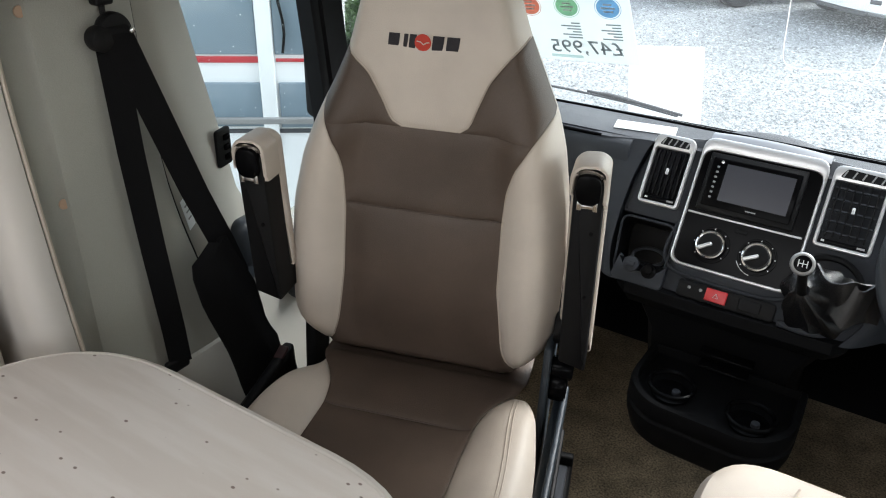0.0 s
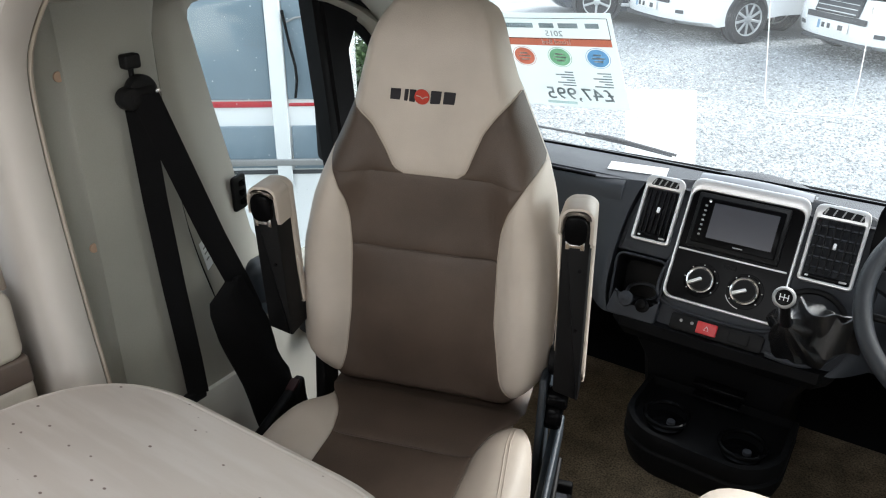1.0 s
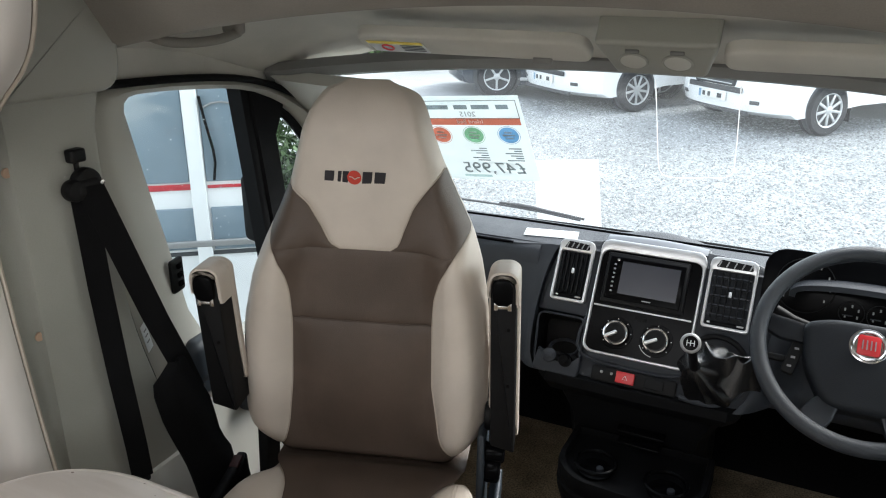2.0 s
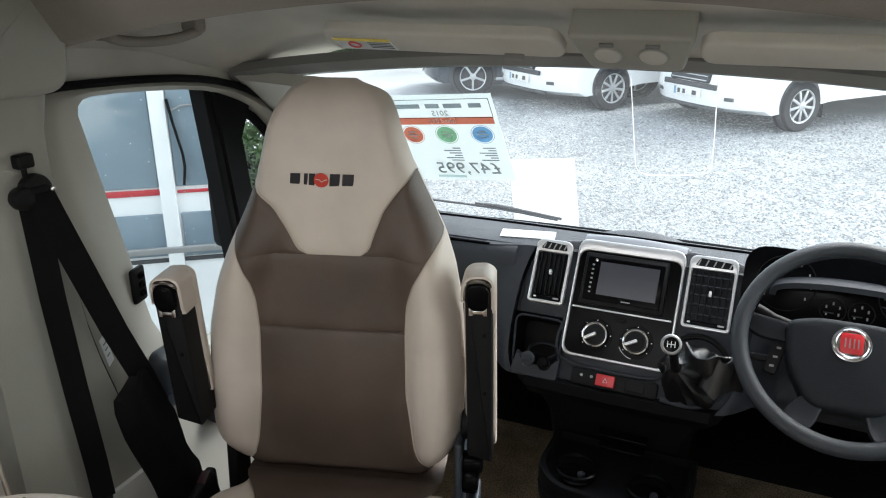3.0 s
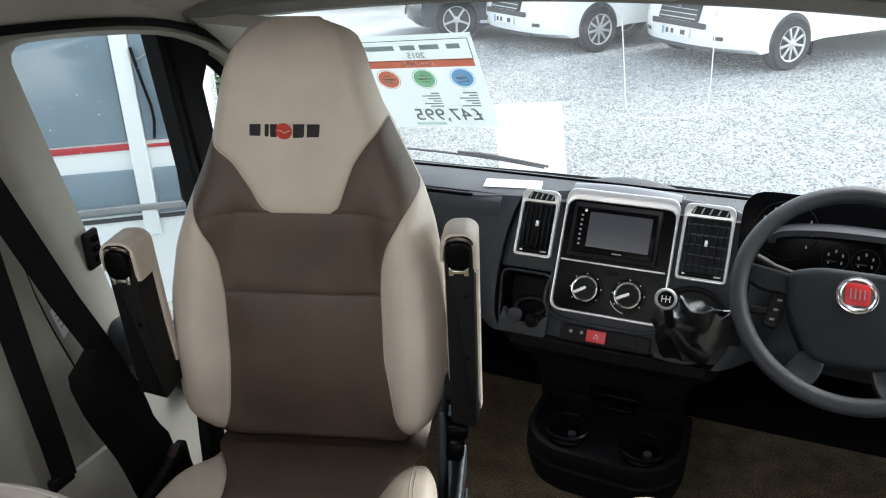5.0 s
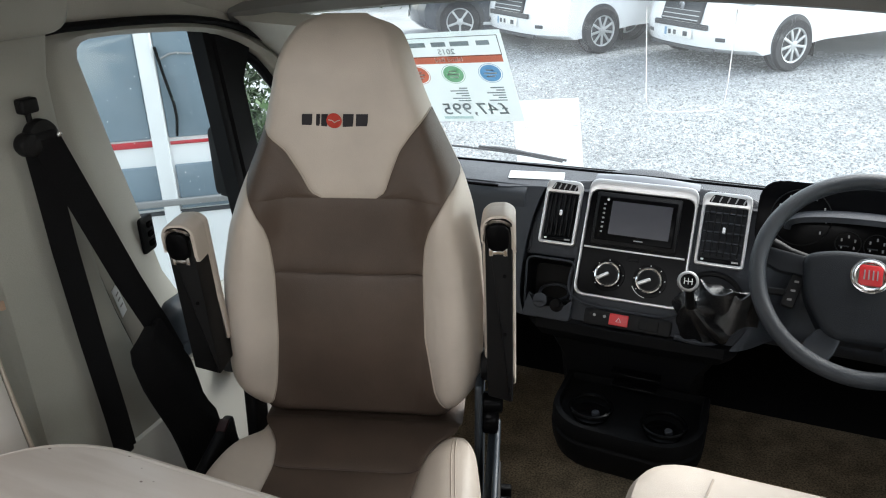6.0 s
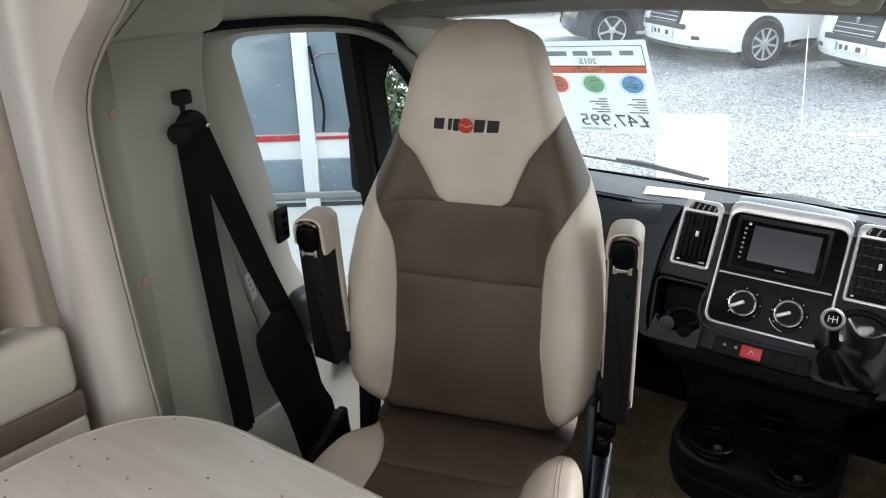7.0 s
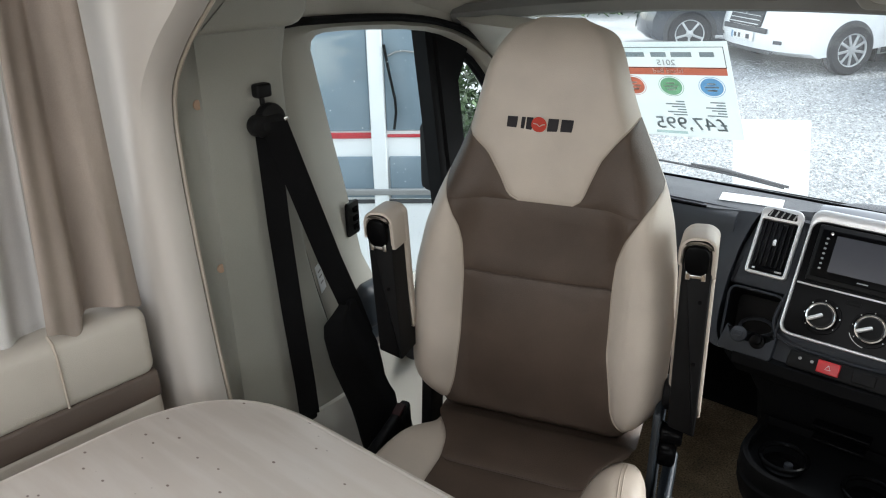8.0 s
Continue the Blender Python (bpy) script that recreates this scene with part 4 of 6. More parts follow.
def cushion_piece(ds, left, right, n=14, puff=0.005):
    rows = []
    for d in ds:
        a, b = left(d), right(d)
        row = []
        for j in range(n + 1):
            t = 0.5 - 0.5 * math.cos(math.pi * j / n)
            u = a + (b - a) * t
            e = min(min(t, 1 - t) * max(1e-4, b - a), min(d - ds[0], ds[-1] - d) + 0.0008)
            row.append((u, -d, cush_top(u, d) + puff * (1 - math.exp(-max(0, e) / 0.007)) - puff))
        rows.append(row)
    return loft(rows)


CU_L = [(0.0, -0.185), (0.05, -0.165), (0.075, -0.146), (0.11, -0.128), (0.154, -0.121), (0.265, -0.128), (0.36, -0.132)]
CU_R = [(0.0, 0.190), (0.05, 0.184), (0.075, 0.170), (0.11, 0.146), (0.15, 0.130), (0.22, 0.122), (0.31, 0.118), (0.36, 0.118)]
CO_L = [(0.055, -0.165), (0.075, -0.168), (0.12, -0.190), (0.20, -0.218), (0.30, -0.240), (0.50, -0.245)]
CO_R = [(0.055, 0.192), (0.075, 0.205), (0.12, 0.222), (0.20, 0.236), (0.30, 0.245), (0.50, 0.248)]


def seat_cushion(seat):
    base = []
    for z, g in ((0.46, 0.90), (0.50, 0.97), (0.53, 1.0), (0.548, 0.985), (0.553, 0.94)):
        base.append([(u * g, -d, z) for u, d in rounded([(-0.16, -0.12), (0.15, -0.12), (0.18, 0.06), (0.242, 0.22), (0.248, 0.50), (-0.245, 0.50), (-0.235, 0.20)], 0.06, 5)])
    cush = part("cushion", loft(base, closed=True, caps=True), CREAM, seat, "cream sides of the seat cushion")
    cl, cr = (lambda d: smooth_lerp(CU_L, d, 0.006)), (lambda d: smooth_lerp(CU_R, d, 0.006))
    part("rear_panel", cushion_piece(spread(-0.10, 0.155, 26), cl, cr, 24), BROWN, cush, "brown leatherette seat panel")
    part("centre_panel", cushion_piece(spread(0.155, 0.345, 20), cl, cr, 24), BROWN, cush, "brown leatherette seat panel")
    part("front_panel", cushion_piece(spread(0.345, 0.50, 16), cl, cr, 24), CREAM, cush, "cream front edge of the cushion")
    part("bolster", cushion_piece(spread(0.062, 0.50, 40), lambda d: min(cl(d) - 0.001, smooth_lerp(CO_L, d, 0.006)), cl, 14, 0.008), CREAM, cush, "cream cushion bolster")
    part("bolster", cushion_piece(spread(0.066, 0.50, 40), cr, lambda d: max(cr(d) + 0.001, smooth_lerp(CO_R, d, 0.006)), 14, 0.008), CREAM, cush, "cream cushion bolster")
    part("seam", tube([(u, -0.155, cush_top(u, 0.155) - 0.004) for u in np.linspace(-0.120, 0.129, 24)], 0.0013, 6), BROWN_SEAM, cush)
    for k in (0.0, 0.006):
        part("stitching", tube([(0.182 + k + 0.012 * step(0.1, 0.3, d), -d, cush_top(0.182 + k + 0.012 * step(0.1, 0.3, d), d) + 0.0002) for d in np.linspace(0.085, 0.45, 30)], 0.0009, 5), CREAM_SEAM, cush)


def seat_frame(seat):
    part("side_rail", joined(box((0.016, 0.46, 0.10), (0.246, -0.22, 0.49), 0.006, (4, 0, 0)), box((0.014, 0.11, 0.30), (0.222, 0.010, 0.520), 0.006, (-6, 0, 0)), box((0.010, 0.44, 0.05), (0.256, -0.20, 0.535), 0.004, (4, 0, 0))), PAD_GREY, seat, "black plastic seat side cover")
    part("side_rail", joined(box((0.022, 0.46, 0.10), (-0.262, -0.22, 0.50), 0.008, (4, 0, 0)), box((0.022, 0.07, 0.20), (-0.214, 0.028, 0.560), 0.008, (-6, 0, 0))), BLACK, seat, "black plastic seat side cover")
    part("hinge", moved(cylinder(0.030, 0.022, (0, 0, 0), 0.004, 28), Matrix.Translation((0.235, 0.03, 0.685)) @ Matrix.Rotation(radians(90), 4, "Y")), BLACK, seat, "black armrest pivot")
    knob = joined(moved(cylinder(0.030, 0.03, (0, 0, 0), 0.006, 10), Matrix.Translation((0.243, 0.0, 0.588)) @ Matrix.Rotation(radians(90), 4, "Y")), moved(cylinder(0.020, 0.05, (0, 0, 0), 0.006, 24), Matrix.Translation((0.240, 0.0, 0.622)) @ Matrix.Rotation(radians(90), 4, "Y")))
    part("recliner_knob", knob, BLACK_GLOSS, seat, "black recliner knob")
    base = part("swivel_base", joined(box((0.54, 0.50, 0.20), (0.0, -0.12, 0.20), 0.02), box((0.44, 0.42, 0.12), (0.0, -0.14, 0.06), 0.01), box((0.40, 0.40, 0.14), (0, -0.15, 0.40), 0.01)), BLACK, seat, "black swivel seat base")
    part("side_box", joined(box((0.075, 0.30, 0.16), (0.246, -0.01, 0.215), 0.010), box((0.075, 0.018, 0.03), (0.246, 0.131, 0.30), 0.005)), BLACK, base, "black box beside the seat base")
    part("cover_plate", box((0.058, 0.20, 0.010), (0.246, 0.012, 0.298), 0.004), DASH_TOP, base, "dark grey cover plate")
    part("screw", cylinder(0.007, 0.006, (0.252, 0.07, 0.305), 0.001, 16), CHROME, base)
    part("lever", tube([(0.262, -0.40, 0.42), (0.262, -0.2, 0.435), (0.258, 0.03, 0.46)], 0.005, 8), BLACK, seat, "black slide lever")


SEAT_AT = pose(-0.39, 0.915, 0.0, 0, 0, 17)
seat = thing("passenger_seat", SEAT_AT, "cream and brown leatherette swivel seat turned to face the table", "seat")
seat_back(seat)
seat_cushion(seat)
armrest(seat, 0.226, 0.281, 0.0, 0.645, 1.001, 0.02, False)
armrest(seat, -0.288, -0.232, 0.05, 0.715, 0.995, 0.05, True)
seat_frame(seat)

# buckle beside the seat
bk = thing("seat_belt_buckle", SEAT_AT, "black seat belt buckle with a red button", "buckle")
part("stalk", box((0.018, 0.03, 0.14), (-0.262, 0.0, 0.45), 0.006, (14, 0, 0)), BLACK, bk)
part("housing", box((0.028, 0.045, 0.075), (-0.262, -0.018, 0.525), 0.010, (14, 0, 0)), BLACK, bk)
part("button", box((0.018, 0.030, 0.008), (-0.262, -0.029, 0.563), 0.002, (14, 0, 0)), material("dark_red_button", (0.025, 0.005, 0.005), 0.5), bk, "dark red release button")


# ---- driver seat ----
def driver_seat():
    s = thing("driver_seat", pose(0.355, 0.735, 0.0, 0, 0, 90), "cream leatherette driver seat turned towards the aisle", "seat")
    outline = rounded([(-0.25, -0.25), (0.25, -0.25), (0.25, 0.25), (-0.25, 0.25)], [0.05, 0.05, 0.10, 0.10], 8)
    rows = []
    for z, g in ((0.40, 0.90), (0.46, 0.97), (0.54, 1.0), (0.575, 0.985), (0.597, 0.94), (0.606, 0.86), (0.604, 0.60), (0.596, 0.30), (0.592, 0.05)):
        rows.append([(p[0] * g, p[1] * g, z) for p in outline])
    c = part("cushion", loft(rows, closed=True, caps=True), CREAM, s, "cream leatherette cushion with stitched seams")
    part("seam", tube([(-0.235, 0.02, 0.5985), (-0.20, 0.10, 0.6085), (-0.165, 0.17, 0.609), (-0.14, 0.215, 0.602), (-0.135, 0.243, 0.575)], 0.0022, 6, smooth=2), CREAM_SEAM, c)
    part("seam", tube([(-0.19, 0.115, 0.609), (-0.08, 0.135, 0.607), (0.08, 0.14, 0.607), (0.2, 0.12, 0.608)], 0.0022, 6, smooth=2), CREAM_SEAM, c)
    rows = []
    for z in spread(0.60, 1.30, 26):
        w = smooth_lerp([(0.6, 0.20), (0.7, 0.25), (0.95, 0.22), (1.1, 0.14), (1.25, 0.11), (1.30, 0.05)], z, 0.02)
        y = -0.24 - 0.10 * (z - 0.6)
        rows.append([(w * math.cos(a), y + 0.06 * math.sin(a), z) for a in (2 * math.pi * k / 24 for k in range(24))])
    part("backrest", loft(rows, closed=True, caps=True), CREAM, s)
    part("base", joined(box((0.46, 0.46, 0.30), (0, 0, 0.25), 0.02), box((0.40, 0.40, 0.10), (0, 0, 0.05), 0.01)), BLACK, s, "black seat base")


driver_seat()


# ---- dining table ----
table = thing("dining_table", (-0.42, 0.10, 0.0), "pale wood laminate table with rounded corners", "table", in_place=True)
TZ = 0.80
outline = rounded([(-0.745, -0.45), (-0.06, -0.45), (-0.05, 0.470), (-0.664, 0.471)], [0.12, 0.12, 0.17, 0.185], 12)
part("tabletop", moved(plate([(p[0], p[1]) for p in outline], 0.026, 0.004), Matrix.Translation((0, 0, TZ - 0.026))), TABLE_TOP, table)
part("edge_band", joined(tube([(p[0], p[1], TZ - 0.013) for p in outline + outline[:1]], 0.0125, 8, flat=1.0)), TABLE_EDGE, table, "beige table edge band")
part("leg", cylinder(0.035, 0.76, (-0.42, 0.0, 0.395), 0.003), SILVER, table, "round metal table leg")
part("foot", cylinder(0.13, 0.018, (-0.42, 0.0, 0.010), 0.005, 40), SILVER, table)


# ---- bench backrest and curtains ----
def bench():
    b = thing("bench_seat", (-0.85, 0.0, 0.0), "cream vinyl bench with a brown band across its backrest", "bench", in_place=True)
    ang = -0.06
    base = Matrix.Translation((-0.742, 0.402, 0)) @ Matrix.Rotation(ang, 4, "Z")

    def slab(z0, z1, depth, y0, y1, bev):
        return moved(box((depth, y1 - y0, z1 - z0), (-depth / 2, (y0 + y1) / 2, (z0 + z1) / 2), bev, segments=4), base @ Matrix.Translation((0, 0, 0)))

    # lying along the wall: local y runs backwards from the arch
    part("upper_pad", slab(0.812, 0.925, 0.085, -0.95, 0.0, 0.020), BENCH, b, "cream vinyl backrest pad")
    part("band", slab(0.773, 0.818, 0.083, -0.95, 0.0, 0.006), BENCH_DARK, b, "brown band on the backrest")
    part("lower_pad", slab(0.50, 0.779, 0.085, -0.95, 0.0, 0.012), BENCH, b, "cream vinyl lower backrest pad")
    part("seat_cushion", slab(0.36, 0.50, 0.09, -0.95, 0.0, 0.02), BENCH, b)
    part("plinth", box((0.20, 0.9, 0.36), (-0.85, -0.1, 0.18), 0.008), WALL, b)
    part("piping", moved(tube([(0.0015, -0.136, 0.820), (0.0015, -0.136, 0.86), (0.0015, -0.136, 0.904), (-0.005, -0.136, 0.921), (-0.020, -0.136, 0.9265)], 0.0022, 6), base), CREAM_SEAM, b)


bench()


def drape(name, top, bottom, z1, z0, folds, amp, mat, label, base_x, splay, phase=0.0, wavy=0.012, t=0.0025):
    """A hanging cloth: (y start, y end) above and below."""
    rows = []
    n = 90
    for i in range(25):
        k = i / 24
        z = z1 + (z0 - z1) * k
        row = []
        for j in range(n + 1):
            s = j / n
            y = (top[0] + (bottom[0] - top[0]) * k) * (1 - s) + (top[1] + (bottom[1] - top[1]) * k) * s
            a = amp * (0.55 + 0.45 * k)
            x = base_x + splay * k + a * math.sin(folds * 2 * math.pi * s + phase + 0.5 * math.sin(3.1 * k + s * 5)) + 0.35 * a * math.sin(folds * 4.3 * math.pi * s + 1.3)
            zz = z + (wavy * math.sin(folds * 2 * math.pi * s + phase + 1.2) * k)
            row.append((x, y, zz))
        rows.append(row)
    c = thing(name, (base_x, (top[0] + top[1]) / 2, z0), label, "curtain", in_place=True)
    part("cloth", thick(loft(rows), t), mat, c)
    return c


drape("curtain", (0.296, 0.384), (0.262, 0.410), 1.50, 0.928, 1.45, 0.022, CURTAIN, "taupe cloth curtain hanging in folds beside the window", -0.752, -0.018, 0.6)
net = drape("curtain", (0.15, 0.310), (0.06, 0.282), 1.50, 0.915, 2.6, 0.010, NET, "white net curtain with a beige stripe", -0.780, -0.018, 2.0, 0.008, 0.0015)
stripe_rows = []
for i in range(25):
    k = i / 24
    z = 1.50 + (0.918 - 1.50) * k
    row = []
    for j in range(7):
        s = 0.60 + 0.055 * j / 6
        y = (0.15 - 0.09 * k) * (1 - s) + (0.310 - 0.028 * k) * s
        a = 0.010 * (0.55 + 0.45 * k)
        x = -0.780 - 0.018 * k + a * math.sin(2.6 * 2 * math.pi * s + 2.0 + 0.5 * math.sin(3.1 * k + s * 5)) + 0.35 * a * math.sin(2.6 * 4.3 * math.pi * s + 1.3)
        row.append((x + 0.0022, y, z))
    stripe_rows.append(row)
part("stripe", thick(loft(stripe_rows), 0.0008), NET_STRIPE, net, "beige woven stripe")


# ---- passenger seat belt ----
belt = thing("seat_belt", (-0.7194, 0.6166, 0.6067), "black three-point seat belt on the pillar", "seat belt", in_place=True)
FLAT = Matrix.Rotation(radians(90), 4, "Y")
part("anchor_guide", joined(box((0.026, 0.056, 0.034), (-0.704, 0.630, 1.160), 0.012), moved(cylinder(0.025, 0.020, (0, 0, 0), 0.006, 28), Matrix.Translation((-0.706, 0.634, 1.166)) @ FLAT), moved(cylinder(0.017, 0.024, (0, 0, 0), 0.006, 28), Matrix.Translation((-0.704, 0.610, 1.160)) @ FLAT)), BLACK, belt, "black plastic belt guide")
part("guide_bolt", moved(cylinder(0.005, 0.006, (0, 0, 0), 0.001, 6), Matrix.Translation((-0.690, 0.650, 1.166)) @ FLAT), CHROME, belt, "small bright bolt")
part("height_knob", joined(box((0.018, 0.027, 0.021), (-0.709, 0.626, 1.211), 0.004), box((0.008, 0.006, 0.02), (-0.713, 0.628, 1.196), 0.002)), BLACK, belt, "black height adjuster")
across = Vector((0.35, 0.94, 0)).normalized()
part("strap", strip([(-0.700, 0.620, 1.155), (-0.698, 0.622, 1.0), (-0.696, 0.629, 0.84), (-0.692, 0.637, 0.69), (-0.692, 0.640, 0.622)], 0.037, across), WEBBING, belt, "black webbing hanging down the pillar")
part("strap", strip([(-0.690, 0.627, 1.165), (-0.685, 0.658, 1.065), (-0.682, 0.709, 0.91), (-0.680, 0.747, 0.81), (-0.676, 0.768, 0.74)], 0.043, across), WEBBING, belt, "black webbing running to the seat")
rows = []
for z in np.linspace(0.822, 0.40, 16):
    a = lerp([(0.40, 0.775), (0.494, 0.746), (0.556, 0.735), (0.603, 0.724), (0.704, 0.690), (0.79, 0.672), (0.822, 0.715)], z)
    b = lerp([(0.40, 0.87), (0.536, 0.850), (0.556, 0.853), (0.614, 0.822), (0.663, 0.813), (0.711, 0.801), (0.809, 0.752), (0.822, 0.748)], z)
    rows.append([Vector((-0.661 - 0.010 * (2 * k - 1) ** 2 + 0.003 * math.sin(9 * k + 14 * z), a + (b - a) * k, z)) for k in np.linspace(0, 1, 9)])
part("folded_webbing", thick(loft(rows), 0.008), WEBBING, belt, "folded black webbing and cover beside the seat")
part("end_plate", box((0.012, 0.046, 0.026), (-0.698, 0.637, 0.618), 0.005), BLACK, belt, "black lower anchor cover")
tag = part("label", moved(box((0.0012, 0.020, 0.062), (0, 0, 0)), Matrix.Translation((-0.757, 0.749, 0.838)) @ Matrix.Rotation(radians(20), 4, "Z") @ Matrix.Rotation(radians(16), 4, "X")), PAPER, belt, "small white printed label", smooth=False)
for k in (0.016, 0.004, -0.010):
    part("label_mark", moved(box((0.0006, 0.010, 0.003), (0.001, 0, k)), Matrix.Translation((-0.757, 0.749, 0.838)) @ Matrix.Rotation(radians(20), 4, "Z") @ Matrix.Rotation(radians(16), 4, "X")), GEAR_GREY, tag, smooth=False)


# ---- dashboard ----
CON = Matrix(((1, 0, 0, 0), (0, 0.5145, -0.8575, 1.46), (0, 0.8575, 0.5145, 0.69), (0, 0, 0, 1)))   # x across, y up the slope, z out of the face


def con(bm):
    return moved(bm, CON)


def rrect(x0, x1, y0, y1, r, n=5):
    return [(p[0], p[1]) for p in rounded([(x0, y0), (x1, y0), (x1, y1), (x0, y1)], r, n)]


dash = thing("dashboard", (0, 1.75, 0.10), "charcoal plastic dashboard with silver-trimmed centre console", "dashboard", in_place=True)
prof = [(2.05, 0.695), (1.95, 0.748), (1.86, 0.790), (1.78, 0.820), (1.70, 0.838), (1.62, 0.843), (1.56, 0.842), (1.543, 0.838), (1.531, 0.828), (1.525, 0.81), (1.521, 0.76), (1.515, 0.68), (1.51, 0.62), (1.50, 0.60), (1.505, 0.575), (1.54, 0.535), (1.60, 0.50), (1.80, 0.46), (2.05, 0.44)]
rows = [[(x, (y + (0.0 if not -0.262 < x < 0.29 or y > 1.6 else 0.03 if z > 0.839 else 0.075)) - 0.05 * (abs(x) / 0.85) ** 4 + 0.03 * (abs(x) / 0.85) ** 2 * (1 if y > 1.9 else 0) * -1.5, z) for y, z in prof] for x in sorted(list(np.linspace(-0.84, 0.84, 41)) + [-0.264, -0.260, 0.288, 0.292])]
body = part("body", loft(rows, closed=True, caps=True), DASH, dash)
# padded shelf edge and seams on the passenger side
shelf = [[(x, y - 0.05 * (abs(x) / 0.85) ** 4, z + 0.0022) for x in np.linspace(-0.835, 0.285, 30)] for y, z in ((1.552, 0.8405), (1.56, 0.842), (1.62, 0.843), (1.70, 0.838), (1.78, 0.820), (1.86, 0.790))]
part("shelf", thick(loft(shelf), 0.002), DASH_TOP, dash, "soft grey dash top")
part("shelf_groove", tube([(x, 1.541 - 0.05 * (abs(x) / 0.85) ** 4, 0.8365) for x in np.linspace(-0.84, -0.335, 20)], 0.0042, 8), BLACK_GLOSS, dash, "dark groove along the dash top")
part("glovebox_lid", box((0.40, 0.012, 0.115), (-0.56, 1.510, 0.675), 0.005, (-3, 0, 0)), DASH, dash, "dark glovebox lid")
part("glovebox_lip", tube([(x, 1.502 + (0.006 if x < -0.3 else 0), 0.605 - 0.02 * (x + 0.3)) for x in np.linspace(-0.72, -0.24, 12)], 0.007, 8), BLACK, dash)
# centre stack
stack_out = rounded([(-0.250, -0.128), (0.262, -0.128), (0.285, 0.06), (0.262, 0.210), (0.15, 0.222), (-0.12, 0.222), (-0.225, 0.202), (-0.245, 0.10)], [0.06, 0.06, 0.03, 0.03, 0.02, 0.02, 0.03, 0.02], 6)
pocket = [(-0.236, 0.012), (-0.118, 0.012), (-0.118, -0.112), (-0.222, -0.112)]
stack_main = rounded([(-0.118, -0.128), (0.262, -0.128), (0.285, 0.06), (0.258, 0.205), (0.15, 0.218), (-0.10, 0.218), (-0.118, 0.2)], [0.02, 0.07, 0.03, 0.03, 0.02, 0.02, 0.01], 6)
stack_left = rounded([(-0.245, 0.018), (-0.117, 0.018), (-0.117, 0.21), (-0.215, 0.198), (-0.24, 0.10)], [0.01, 0.0, 0.0, 0.03, 0.02], 6)
stack = part("centre_console", joined(con(moved(plate(stack_main, 0.12, 0.010), Matrix.Translation((0, 0, -0.128)))), con(moved(plate(stack_left, 0.10, 0.010), Matrix.Translation((0, 0, -0.110))))), DASH, dash)
crown = [[(x, 1.569 + k * 0.06, 0.868 + 0.016 * math.sin(math.pi * min(1, k * 0.9 + 0.1)) - 0.006 * (x / 0.12) ** 2 - 0.010 * k) for x in np.linspace(-0.108, 0.124, 14)] for k in np.linspace(0, 1.6, 9)]
part("crown", thick(loft(crown), 0.01), material("graphite_satin_cap", (0.16, 0.165, 0.175), 0.34, metal=0.6, vary=0.05), dash, "dark cap over the console")
# smooth cheeks from the console into the dash face
for edge, flat_x in (([(-0.13, -0.214), (-0.11, -0.232), (-0.06, -0.243), (0.018, -0.246), (0.10, -0.241), (0.17, -0.226), (0.205, -0.205)], -0.345), ([(-0.13, 0.225), (-0.10, 0.252), (-0.04, 0.270), (0.06, 0.283), (0.14, 0.270), (0.205, 0.255)], 0.36)):
    rows = []
    for v in np.linspace(-0.128, 0.179, 22):
        p0 = CON @ Vector((smooth_lerp(edge, v, 0.01), v, 0.000))
        zz = min(p0.z, 0.838)
        p1 = Vector((flat_x, smooth_lerp([(0.50, 1.60), (0.535, 1.54), (0.575, 1.505), (0.60, 1.50), (0.62, 1.51), (0.76, 1.521), (0.81, 1.525), (0.838, 1.543)], zz, 0.01) - 0.002, zz))
        row = [p0 + Vector((0, 0.03, -0.01)), p0]
        for k in np.linspace(0.08, 1, 12):
            row.append(Vector((p0.x + (p1.x - p0.x) * k, p0.y + (p1.y - p0.y) * step(0.0, 1.0, k), p0.z + (p1.z - p0.z) * step(0.0, 0.9, k))))
        rows.append(row)
    rows.append([p + Vector((0, 0.012, 0.003)) for p in rows[-1]])
    part("console_cheek", loft(rows), DASH, dash)
# silver surround, narrow at the sides, broad above
part("surround", con(moved(plate(rrect(-0.116, 0.126, -0.061, 0.212, 0.026, 6), 0.014, 0.004, hole=rrect(-0.1095, 0.1195, -0.0545, 0.186, 0.022, 6)), Matrix.Translation((0, 0, -0.006)))), SILVER, dash, "satin silver console surround")
part("panel", con(moved(plate(rrect(-0.111, 0.121, -0.056, 0.188, 0.02), 0.008), Matrix.Translation((0, 0, -0.006)))), BLACK_GLOSS, dash)
part("divider", con(box((0.222, 0.004, 0.006), (0.004, 0.052, 0.004), 0.001)), SILVER, dash, "thin silver strip")
part("lower_surround", con(tube([(-0.118, 0.03, -0.004), (-0.130, -0.02, -0.004), (-0.128, -0.055, -0.004), (-0.100, -0.078, -0.003), (0.0, -0.083, -0.003), (0.105, -0.080, -0.003), (0.130, -0.055, -0.004)], 0.004, 8, smooth=2)), DASH_TOP, dash)
radio = part("head_unit", con(moved(plate(rrect(-0.094, 0.094, 0.060, 0.180, 0.004), 0.014, 0.003), Matrix.Translation((0, 0, 0.0)))), BLACK, dash, "black double-height car radio")
part("fascia", con(moved(plate(rrect(-0.086, 0.086, 0.070, 0.170, 0.003), 0.006, 0.002), Matrix.Translation((0, 0, 0.014)))), BLACK_GLOSS, radio)
part("screen", con(box((0.132, 0.076, 0.003), (0.010, 0.122, 0.0205))), SCREEN, radio, "grey unlit touch screen", smooth=False)
